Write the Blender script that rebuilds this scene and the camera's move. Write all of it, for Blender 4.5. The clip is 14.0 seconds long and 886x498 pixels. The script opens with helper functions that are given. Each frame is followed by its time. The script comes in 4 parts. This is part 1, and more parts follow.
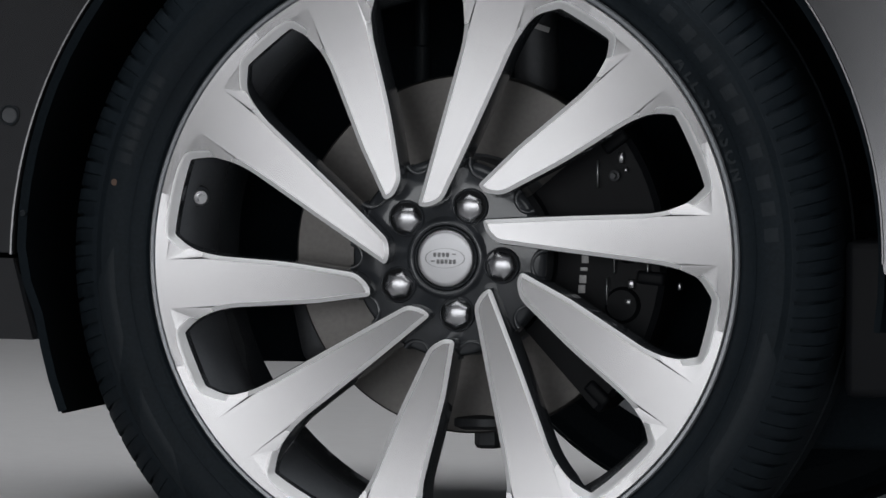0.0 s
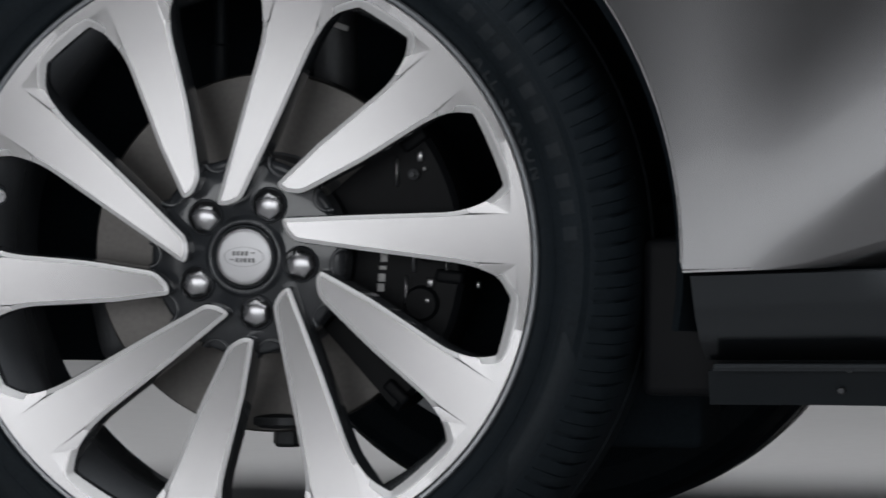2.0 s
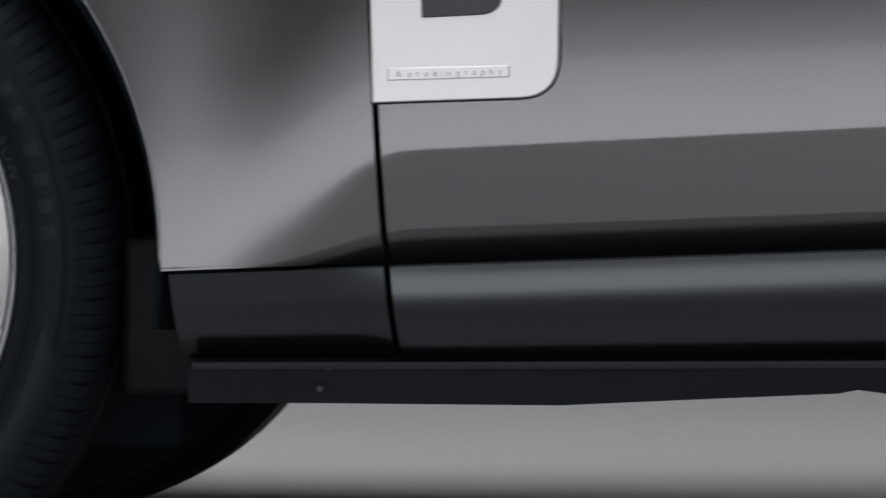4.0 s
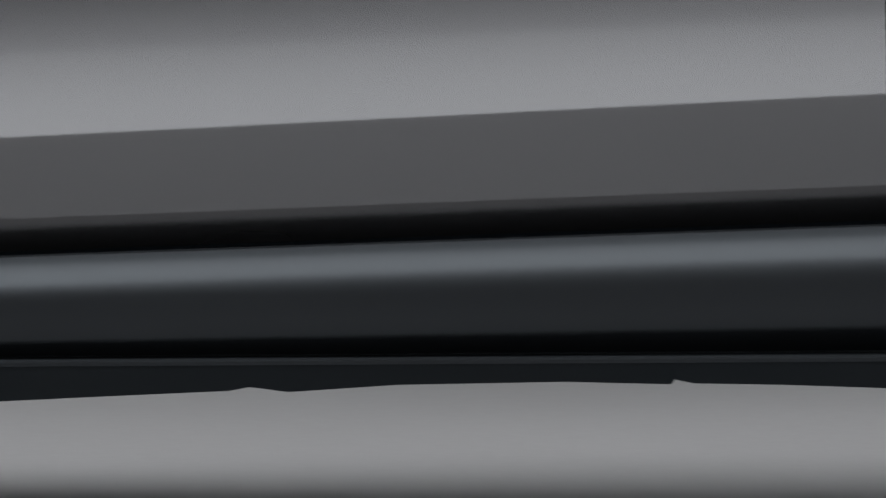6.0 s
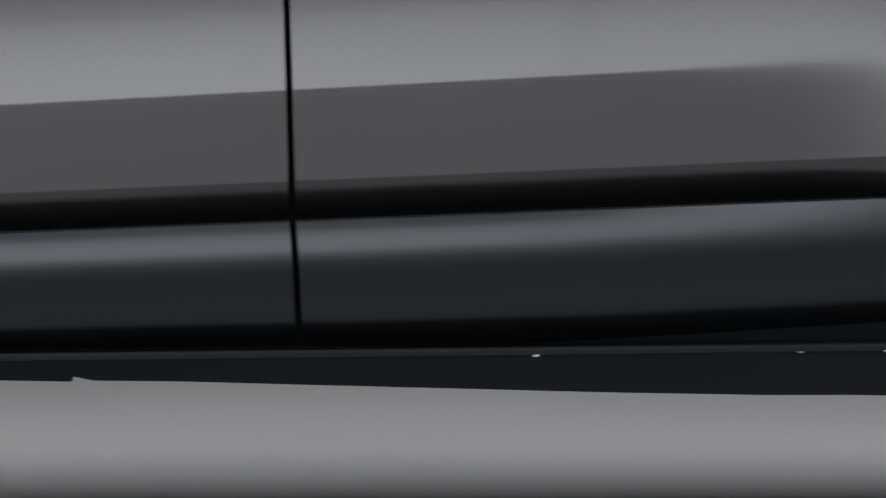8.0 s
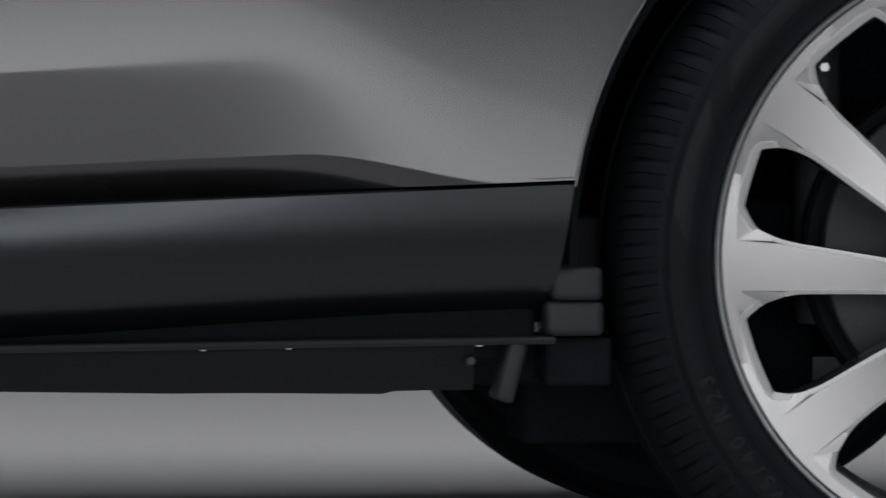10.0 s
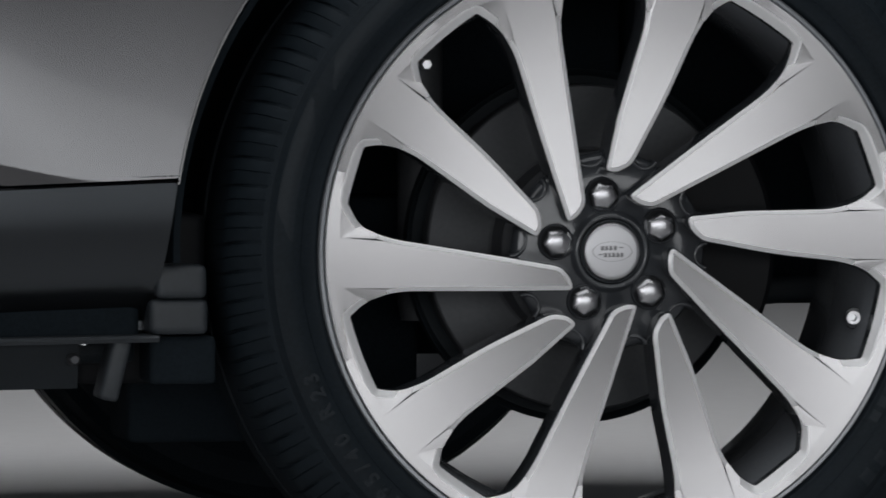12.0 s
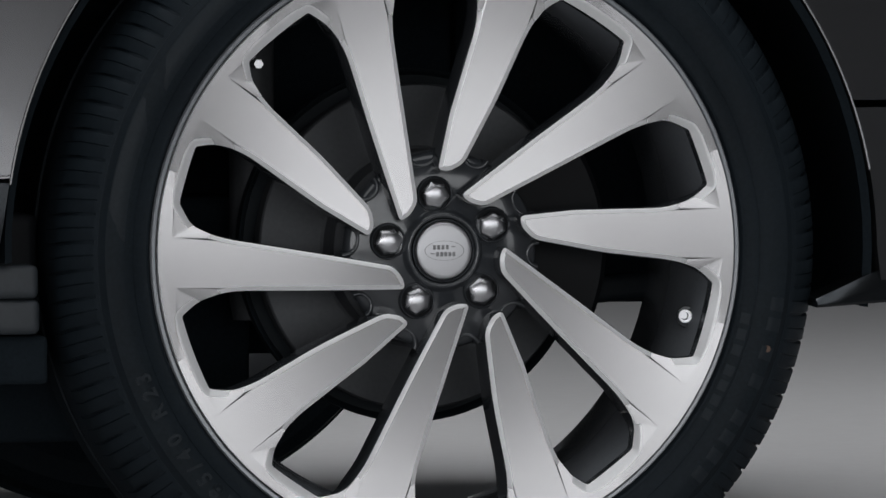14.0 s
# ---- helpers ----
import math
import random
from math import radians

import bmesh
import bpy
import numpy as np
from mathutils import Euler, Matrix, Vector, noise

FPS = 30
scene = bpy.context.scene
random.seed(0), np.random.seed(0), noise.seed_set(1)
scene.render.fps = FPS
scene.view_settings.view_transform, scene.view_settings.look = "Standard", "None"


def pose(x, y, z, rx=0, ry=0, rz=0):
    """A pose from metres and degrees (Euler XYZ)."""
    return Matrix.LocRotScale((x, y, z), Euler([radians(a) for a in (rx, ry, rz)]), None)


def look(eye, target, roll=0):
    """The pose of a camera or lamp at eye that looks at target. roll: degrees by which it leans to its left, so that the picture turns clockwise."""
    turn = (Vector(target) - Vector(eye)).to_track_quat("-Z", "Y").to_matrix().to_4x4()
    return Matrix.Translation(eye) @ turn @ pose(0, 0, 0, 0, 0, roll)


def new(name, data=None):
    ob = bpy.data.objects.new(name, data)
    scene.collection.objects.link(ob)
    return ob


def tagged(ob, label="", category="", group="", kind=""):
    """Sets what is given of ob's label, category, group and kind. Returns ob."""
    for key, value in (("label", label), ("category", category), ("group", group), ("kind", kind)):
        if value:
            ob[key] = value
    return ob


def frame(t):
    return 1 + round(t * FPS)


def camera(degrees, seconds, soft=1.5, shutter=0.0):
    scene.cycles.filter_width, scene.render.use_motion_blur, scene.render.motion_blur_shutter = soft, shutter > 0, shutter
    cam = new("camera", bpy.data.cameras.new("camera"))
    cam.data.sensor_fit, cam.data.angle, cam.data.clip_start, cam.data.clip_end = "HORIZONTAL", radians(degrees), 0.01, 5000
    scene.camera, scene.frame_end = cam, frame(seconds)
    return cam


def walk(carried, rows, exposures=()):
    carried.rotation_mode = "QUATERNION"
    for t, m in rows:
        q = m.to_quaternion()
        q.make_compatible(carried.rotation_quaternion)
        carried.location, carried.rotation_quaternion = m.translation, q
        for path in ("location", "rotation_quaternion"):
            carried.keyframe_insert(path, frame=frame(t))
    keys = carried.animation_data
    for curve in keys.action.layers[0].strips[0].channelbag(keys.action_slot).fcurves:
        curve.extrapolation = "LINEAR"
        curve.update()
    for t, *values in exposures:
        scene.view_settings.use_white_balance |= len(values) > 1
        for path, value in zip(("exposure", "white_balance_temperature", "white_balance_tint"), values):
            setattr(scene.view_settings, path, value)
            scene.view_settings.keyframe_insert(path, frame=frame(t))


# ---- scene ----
cam = camera(7.8498, 14.0, 1.5, 0.4)
# the camera pans where it stands: seconds, turn to the right, tilt, lean (degrees)
EYE = (1.5985, -6.58, 0.68)
PAN = [
    (0.0, -13.6631, -2.2842, -0.0011),
    (0.5, -13.4920, -2.2852, 0.0518),
    (1.0, -13.1170, -2.2923, 0.0963),
    (1.5, -12.6387, -2.2923, 0.0756),
    (2.0, -11.8775, -2.2966, 0.0406),
    (2.5, -10.8940, -2.2994, 0.0806),
    (3.0, -9.7774, -2.3019, 0.0302),
    (3.5, -8.5327, -2.3033, 0.0540),
    (4.0, -7.2491, -2.3063, 0.0710),
    (6.5, -0.5125, -2.3179, 0.1318),
    (7.0, 0.7984, -2.3203, 0.0728),
    (9.5, 7.5467, -2.3272, 0.2286),
    (10.0, 8.7960, -2.3288, 0.1284),
    (10.5, 9.7946, -2.3327, 0.0692),
    (11.0, 10.7647, -2.3362, 0.0323),
    (11.5, 11.5929, -2.3389, 0.0018),
    (12.0, 12.3147, -2.3431, 0.0111),
    (12.5, 12.9165, -2.3467, -0.0102),
    (13.0, 13.4352, -2.3485, -0.0594),
    (13.5, 13.6924, -2.3489, -0.0694),
    (14.0, 13.8061, -2.3496, -0.0711),
]
walk(cam, [(t, pose(*EYE, 90 + tilt, 0, -turn) @ pose(0, 0, 0, 0, 0, lean)) for t, turn, tilt, lean in PAN],
     [(0.0, 0.0), (7.0, 0.0), (9.5, -0.16), (10.5, -0.12), (12.0, 0.0), (14.0, 0.0)])

# ---------------------------------------------------------------- world and light
world = bpy.data.worlds.new("studio")
scene.world = world
world.use_nodes = True
world.node_tree.nodes["Background"].inputs[0].default_value = (0.018, 0.022, 0.028, 1)
world.node_tree.nodes["Background"].inputs[1].default_value = 1.0
scene.view_settings.exposure = 0.0


def softbox(name, eye, target, sx, sy, watts, spread=180, tint=(0.965, 0.98, 1.0)):
    lamp = bpy.data.lights.new(name, "AREA")
    lamp.shape, lamp.size, lamp.size_y, lamp.energy, lamp.color = "RECTANGLE", sx, sy, watts, tint
    lamp.spread = radians(spread)
    ob = new(name, lamp)
    ob.matrix_world = look(eye, target)
    return tagged(ob, label="large white studio softbox out of view", category="softbox")


softbox("overhead_softbox", (0.9, 0.35, 5.3), (0.9, 2.9, 0), 15.0, 2.0, 186, 85)
# unseen, added to brighten upward bevels, sill tops and arch lips
softbox("front_softbox", (1.6, -3.0, 4.5), (1.6, -0.6, 0.4), 9.0, 3.0, 78)
# unseen low source behind the camera, split so its right part is dimmer
softbox("strip_softbox", (-0.85, -9.2, 1.16), (-0.85, 0, 0.86), 7.3, 2.26, 124)
softbox("strip_softbox", (5.3, -9.2, 1.16), (5.3, 0, 0.86), 4.9, 2.26, 68)

# ---------------------------------------------------------------- materials


def material(name, color, rough=0.5, metal=0.0, coat=0.0, vary=0.08, grain=60.0, blotch=4.0, bump=0.0, spec=0.5, wear=0.1):
    """A procedural surface: base colour varied at two scales, roughness wear and fine relief."""
    m = bpy.data.materials.new(name)
    m.use_nodes = True
    nt = m.node_tree
    bs = nt.nodes["Principled BSDF"]
    tc = nt.nodes.new("ShaderNodeTexCoord")
    n1, n2 = nt.nodes.new("ShaderNodeTexNoise"), nt.nodes.new("ShaderNodeTexNoise")
    n1.inputs["Scale"].default_value, n2.inputs["Scale"].default_value = blotch, grain
    n1.inputs["Detail"].default_value, n2.inputs["Detail"].default_value = 4, 3
    for n in (n1, n2):
        nt.links.new(tc.outputs["Object"], n.inputs["Vector"])
    mix = nt.nodes.new("ShaderNodeMath")
    mix.operation = "ADD"
    nt.links.new(n1.outputs["Fac"], mix.inputs[0])
    nt.links.new(n2.outputs["Fac"], mix.inputs[1])
    ramp = nt.nodes.new("ShaderNodeMapRange")
    ramp.inputs["From Min"].default_value, ramp.inputs["From Max"].default_value = 0.6, 1.4
    ramp.inputs["To Min"].default_value, ramp.inputs["To Max"].default_value = 1 - vary, 1 + vary
    nt.links.new(mix.outputs[0], ramp.inputs["Value"])
    hsv = nt.nodes.new("ShaderNodeHueSaturation")
    hsv.inputs["Color"].default_value = (*color, 1)
    nt.links.new(ramp.outputs[0], hsv.inputs["Value"])
    nt.links.new(hsv.outputs[0], bs.inputs["Base Color"])
    rr = nt.nodes.new("ShaderNodeMapRange")
    rr.inputs["From Min"].default_value, rr.inputs["From Max"].default_value = 0.3, 0.7
    rr.inputs["To Min"].default_value, rr.inputs["To Max"].default_value = max(0.02, rough * (1 - wear)), min(1, rough * (1 + wear))
    nt.links.new(n1.outputs["Fac"], rr.inputs["Value"])
    nt.links.new(rr.outputs[0], bs.inputs["Roughness"])
    bs.inputs["Metallic"].default_value = metal
    bs.inputs["Coat Weight"].default_value = coat
    bs.inputs["Coat Roughness"].default_value = 0.04
    bs.inputs["Specular IOR Level"].default_value = spec
    if bump:
        b = nt.nodes.new("ShaderNodeBump")
        b.inputs["Strength"].default_value, b.inputs["Distance"].default_value = bump, 0.001
        nt.links.new(n2.outputs["Fac"], b.inputs["Height"])
        nt.links.new(b.outputs[0], bs.inputs["Normal"])
    return m


def turned(name, color, rough):
    """Aluminium turned on a lathe: the gloss is drawn out round the hub."""
    m = material(name, color, rough, 1.0, vary=0.025, grain=90, blotch=6, wear=0.01)
    nt = m.node_tree
    bs = nt.nodes["Principled BSDF"]
    tc = nt.nodes.new("ShaderNodeTexCoord")
    flat = nt.nodes.new("ShaderNodeVectorMath")
    flat.operation = "MULTIPLY"
    flat.inputs[1].default_value = (1, 0, 1)
    turn = nt.nodes.new("ShaderNodeVectorTransform")
    turn.vector_type, turn.convert_from, turn.convert_to = "VECTOR", "OBJECT", "WORLD"
    unit = nt.nodes.new("ShaderNodeVectorMath")
    unit.operation = "NORMALIZE"
    nt.links.new(tc.outputs["Object"], flat.inputs[0])
    nt.links.new(flat.outputs[0], turn.inputs[0])
    nt.links.new(turn.outputs[0], unit.inputs[0])
    nt.links.new(unit.outputs[0], bs.inputs["Tangent"])
    bs.inputs["Anisotropic"].default_value = 0.78
    return m


PAINT = material("grey metallic paint", (0.17, 0.17, 0.176), 0.27, 0.9, coat=0.25, vary=0.01, grain=900, blotch=1.5, wear=0.02)
SILVER = turned("turned aluminium", (0.375, 0.37, 0.376), 0.17)
# body paint darkened low down: the sill's shade is put into its colour
SHADED_PAINT = material("body paint darkened for shade", (0.067, 0.074, 0.081), 0.26, 0.95, coat=0.15, vary=0.01, grain=900, blotch=1.5, wear=0.02)
EDGE = material("silver painted edge", (0.95, 0.95, 0.96), 0.30, 0.25, vary=0.03, grain=300)
CAPM = material("satin silver cap", (0.62, 0.62, 0.64), 0.42, 0.9, vary=0.04, grain=700)
DARK = material("dark grey gloss wheel paint", (0.052, 0.057, 0.064), 0.16, 0.1, coat=0.5, vary=0.1, grain=200)
# lighter than DARK: the light inside the barrel is put into the colour
LIT_WELL = material("wheel paint lightened for light in the rim well", (0.24, 0.255, 0.275), 0.22, 0.25, coat=0.5, vary=0.08, grain=200)
NUT = material("brushed chrome", (0.62, 0.62, 0.64), 0.28, 1.0, vary=0.06, grain=300)
RUBBER = material("tyre rubber", (0.0128, 0.0182, 0.0232), 0.52, vary=0.3, grain=260, blotch=9, bump=0.15, spec=0.12)
MARK = material("raised rubber lettering", (0.0185, 0.0245, 0.0300), 0.46, spec=0.16, vary=0.2, grain=260)
PLASTIC = material("black textured plastic", (0.0105, 0.0150, 0.0190), 0.6, vary=0.15, grain=500, bump=0.2, spec=0.3)
FELT = material("black wheel arch felt", (0.0120, 0.0170, 0.0215), 0.9, vary=0.3, grain=300, bump=0.3, spec=0.1)
IRON = material("ground cast iron", (0.17, 0.163, 0.157), 0.45, 0.9, vary=0.15, grain=200, blotch=14)
HAT = material("grey coated brake hat", (0.085, 0.089, 0.096), 0.5, 0.4, vary=0.15, grain=200)
CALIPER = material("black caliper enamel", (0.009, 0.010, 0.012), 0.5, vary=0.1, spec=0.15)
WHITE = material("white print", (0.7, 0.7, 0.7), 0.5, vary=0.05)
BADGE = material("satin silver trim", (0.88, 0.88, 0.89), 0.36, 0.5, vary=0.03, grain=900)
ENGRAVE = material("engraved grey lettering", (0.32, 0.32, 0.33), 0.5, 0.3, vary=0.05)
GLASS = material("dark privacy glass", (0.008, 0.009, 0.01), 0.05, coat=0.5, vary=0.02)
DOT = material("faded orange paint", (0.14, 0.085, 0.06), 0.6, vary=0.2, grain=300)
PAD = material("grey moulded rubber", (0.030, 0.036, 0.042), 0.5, vary=0.2, grain=150, bump=0.2)
FLOOR = material("pale grey painted studio floor", (0.50, 0.495, 0.50), 0.45, vary=0.05, grain=40, blotch=0.6, bump=0.05)
COVE = material("grey painted studio wall", (0.56, 0.58, 0.61), 0.8, vary=0.04, grain=30, blotch=0.5)
CEIL = material("dark grey studio ceiling", (0.10, 0.105, 0.11), 0.9, vary=0.2)

# ---------------------------------------------------------------- mesh helpers


def mesh_from(name, verts, faces, mats, index=None, smooth=True, sharp=35):
    me = bpy.data.meshes.new(name)
    me.from_pydata([tuple(v) for v in verts], [], faces)
    for m in mats:
        me.materials.append(m)
    if index is not None:
        me.polygons.foreach_set("material_index", index)
    bm = bmesh.new()
    bm.from_mesh(me)
    bmesh.ops.remove_doubles(bm, verts=bm.verts, dist=1e-6)
    bmesh.ops.recalc_face_normals(bm, faces=bm.faces)
    for f in bm.faces:
        f.smooth = smooth
    for e in bm.edges:
        if len(e.link_faces) == 2 and (e.calc_face_angle(0) > radians(sharp) or e.link_faces[0].material_index != e.link_faces[1].material_index):
            e.smooth = False
    bm.to_mesh(me)
    bm.free()
    return me


def part(name, me, parent, label="", at=None):
    ob = new(name, me)
    ob.parent = parent
    if at is not None:
        ob.matrix_local = at
    if label:
        tagged(ob, label=label)
    return ob


def revolve(profile, steps, a0=0.0, a1=360.0, index=None):
    """Turns a profile of (radius, depth) round the y axis. Returns verts, faces, material index."""
    full = abs(a1 - a0) >= 359.9
    cols = steps if full else steps + 1
    v, f, mi = [], [], []
    for i in range(cols):
        a = radians(a0 + (a1 - a0) * i / steps)
        for r, y in profile:
            v.append((r * math.cos(a), y, r * math.sin(a)))
    n = len(profile)
    for i in range(steps):
        j = (i + 1) % cols
        for k in range(n - 1):
            f.append((i * n + k, i * n + k + 1, j * n + k + 1, j * n + k))
            mi.append(index[k] if index else 0)
    return v, f, mi


def turned_mesh(name, profile, steps, mats, index=None, a0=0.0, a1=360.0, sharp=35):
    v, f, mi = revolve(profile, steps, a0, a1, index)
    return mesh_from(name, v, f, mats, mi if len(mats) > 1 else None, sharp=sharp)


def box_mesh(name, sx, sy, sz, mat, bevel=0.002, seg=2):
    bm = bmesh.new()
    bmesh.ops.create_cube(bm, size=1)
    bmesh.ops.scale(bm, vec=(sx, sy, sz), verts=bm.verts)
    bmesh.ops.bevel(bm, geom=list(bm.edges), offset=min(bevel, 0.4 * min(sx, sy, sz)), segments=seg, affect="EDGES", profile=0.6)
    for f in bm.faces:
        f.smooth = True
    me = bpy.data.meshes.new(name)
    bm.to_mesh(me)
    bm.free()
    me.materials.append(mat)
    return me


def inset(poly, d):
    """A closed outline (counter-clockwise) drawn inwards by d, or by a distance for each corner."""
    out, n = [], len(poly)
    ds = d if isinstance(d, list) else [d] * n
    for i in range(n):
        p, q, r = (Vector(poly[(i + k) % n]) for k in (-1, 0, 1))
        a, b = (q - p).normalized(), (r - q).normalized()
        na, nb = Vector((-a.y, a.x)), Vector((-b.y, b.x))
        h = (na + nb)
        h = h.normalized() / max(0.45, h.normalized().dot(na)) if h.length > 1e-6 else na
        out.append(tuple(q + h * ds[i]))
    return out


def prism(name, poly, levels, mats, index, cap=0, sharp=30):
    """Stacks copies of an outline: levels of (outline, depth or function of radius). The first level is capped."""
    v, f, mi, n = [], [], [], len(poly)
    for pts, dep in levels:
        for x, z in pts:
            v.append((x, dep(x, z) if callable(dep) else dep, z))
    f.append(tuple(range(n)))
    mi.append(cap)
    for k in range(len(levels) - 1):
        for i in range(n):
            j = (i + 1) % n
            f.append((k * n + i, k * n + j, (k + 1) * n + j, (k + 1) * n + i))
            mi.append(index[k])
    f.append(tuple(range((len(levels) - 1) * n, len(levels) * n)))
    mi.append(index[-1])
    return mesh_from(name, v, f, mats, mi, sharp=sharp)


def rounded(poly, r, seg=4):
    """Rounds the corners of an outline."""
    out, n = [], len(poly)
    for i in range(n):
        p, q, s = (Vector(poly[(i + k) % n]) for k in (-1, 0, 1))
        rr = r[i] if isinstance(r, list) else r
        if rr <= 0:
            out.append(tuple(q))
            continue
        a, b = (p - q), (s - q)
        d = min(rr, a.length * 0.45, b.length * 0.45)
        a, b = q + a.normalized() * d, q + b.normalized() * d
        for k in range(seg + 1):
            t = k / seg
            out.append(tuple((1 - t) ** 2 * a + 2 * t * (1 - t) * q + t * t * b))
    return out


def letters(word, size, mat, thick=0.0006, bold=0.0):
    """One flat mesh for each letter of a word, with its advance."""
    made, x = [], 0.0
    for ch in word:
        if ch == " ":
            x += size * 0.4
            continue
        cu = bpy.data.curves.new("letter", "FONT")
        cu.body, cu.size, cu.extrude, cu.align_x, cu.offset = ch, size, thick, "CENTER", bold
        ob = bpy.data.objects.new("letter", cu)
        scene.collection.objects.link(ob)
        bpy.context.view_layer.update()
        me = bpy.data.meshes.new_from_object(ob.evaluated_get(bpy.context.evaluated_depsgraph_get()))
        w = ob.dimensions.x
        bpy.data.objects.remove(ob)
        me.materials.clear()
        me.materials.append(mat)
        x += w / 2 + size * 0.05
        made.append((me, x))
        x += w / 2 + size * 0.05
    return made, x


# ---------------------------------------------------------------- the studio
FX0, FX1, FY0, FY1, FZ = -9.0, 12.5, -10.0, 14.0, -0.012
floor = new("floor", mesh_from("floor", [(FX0, FY0, FZ), (FX1, FY0, FZ), (FX1, FY1, FZ), (FX0, FY1, FZ), (FX0, FY0, -0.2), (FX1, FY0, -0.2), (FX1, FY1, -0.2), (FX0, FY1, -0.2)],
            [(0, 1, 2, 3), (4, 5, 6, 7), (0, 1, 5, 4), (1, 2, 6, 5), (2, 3, 7, 6), (3, 0, 4, 7)], [FLOOR], smooth=False))
tagged(floor, label="smooth pale grey painted studio floor", category="floor", kind="structure")


def wall(name, x0, x1, y0, y1):
    ob = new(name, box_mesh(name, x1 - x0, y1 - y0, 6.0, COVE, 0.01, 1))
    ob.location = ((x0 + x1) / 2, (y0 + y1) / 2, 2.99)
    return tagged(ob, label="plain grey painted studio wall", category="wall", kind="structure")


wall("wall_north", FX0 + 0.01, FX1 - 0.01, FY1 - 0.22, FY1 - 0.02)
wall("wall_south", FX0 + 0.01, FX1 - 0.01, FY0 + 0.02, FY0 + 0.22)
wall("wall_west", FX0 + 0.01, FX0 + 0.21, FY0 + 0.23, FY1 - 0.23)
wall("wall_east", FX1 - 0.21, FX1 - 0.01, FY0 + 0.23, FY1 - 0.23)
ceiling = new("ceiling", box_mesh("ceiling", FX1 - FX0, FY1 - FY0, 0.2, CEIL, 0.01, 1))
ceiling.location = ((FX0 + FX1) / 2, (FY0 + FY1) / 2, 6.11)
tagged(ceiling, label="dark grey painted studio ceiling", category="ceiling", kind="structure")

# ---------------------------------------------------------------- the car
WB, HUBZ, MID = 3.218, 0.400, 0.985
car = new("car")
tagged(car, label="dark grey metallic four-wheel-drive car with silver wheels, parked", category="car")


def smooth(a, b, x):
    t = min(1.0, max(0.0, (x - a) / (b - a)))
    return t * t * (3 - 2 * t)


def taper(x):
    """1 along the doors, falling to 0 where the flares of the wheel arches begin."""
    return smooth(0.52, 0.73, x) * (1 - smooth(2.42, 2.74, x))


def z_crease(x):
    low = 0.395 if x < 1.6 else 0.482
    return low + (0.476 + 0.0535 * x - low) * taper(x)


def z_roll(x):
    line, low = 0.402 + 0.0425 * x, z_sill(x) + 0.003
    return low + (line - low) * smooth(0.55, 0.74, x) * (1 - smooth(2.46, 2.70, x))


def z_sill(x):
    return 0.3667 + 0.040 * x


def z_low(x):
    return 0.289 + 0.0107 * x


ARCH = 0.473


def side(x, z):
    """How far the body side stands out (depth y) at a place along the car and a height."""
    zc, zr, zs = z_crease(x), z_roll(x), z_sill(x)
    soft = 0.0012 + 0.045 * (1 - smooth(0.50, 0.74, x) * (1 - smooth(2.18, 2.68, x)))
    zz = max(z, zr)
    u = zz - zc
    v = max(0.0, u)
    y = -0.030 - 0.0325 * u + 0.0675 * math.sqrt(u * u + soft * soft)
    y += 0.36 * v * v if v < 0.2 else 0.36 * 0.04 + 0.144 * (v - 0.2) + 0.05 * (v - 0.2) ** 2
    if z < zr:
        q = zr - z
        h = max(0.004, zr - zs)
        y += 0.75 * q + 0.45 * q * q / h
    flare = -0.030 + 0.075 * (z - 0.42) + 0.10 * (z - 0.42) ** 2 if x < 1.6 else -0.024 + 0.055 * (z - 0.42) + 0.16 * (z - 0.42) ** 2
    w = max(1 - smooth(0.48, 0.59, x), smooth(2.32, 2.78, x))
    y = y * (1 - w) + flare * w
    nose, tail = max(0.0, -0.34 - x), max(0.0, x - 3.58)
    y += 0.16 * nose + 0.35 * nose * nose + 0.16 * tail + 0.30 * tail * tail
    for hub, swage in ((0.0, 0.006), (WB, 0.0025)):
        d = math.hypot(x - hub, max(0.0, z - HUBZ)) - ARCH
        y -= swage * math.exp(-max(0.0, d) / 0.05)
    return y


def arch_x(hub, way, z):
    """Edge of a wheel arch at a height: way -1 ahead of the wheel, 1 behind it."""
    dz = z - HUBZ
    if dz > 0:
        return hub + way * math.sqrt(max(0.0, ARCH * ARCH - dz * dz))
    return hub + way * (ARCH + 0.12 * (-dz))


def row_height(q, x, zb, zt):
    """Heights of the rows of a door: dense at the roll under it and at the crease."""
    zr, zc = max(zb + 0.002, z_roll(x)), max(zb + 0.006, z_crease(x))
    stops = [(0.0, zb), (0.20, zr - 0.0015), (0.23, zr + 0.0015), (0.40, zc - 0.004), (0.44, zc), (0.48, zc + 0.004), (0.80, 0.70), (1.0, zt)]
    for (q0, z0), (q1, z1) in zip(stops, stops[1:]):
        if q <= q1 + 1e-9:
            return z0 + (z1 - z0) * (q - q0) / (q1 - q0)
    return zt


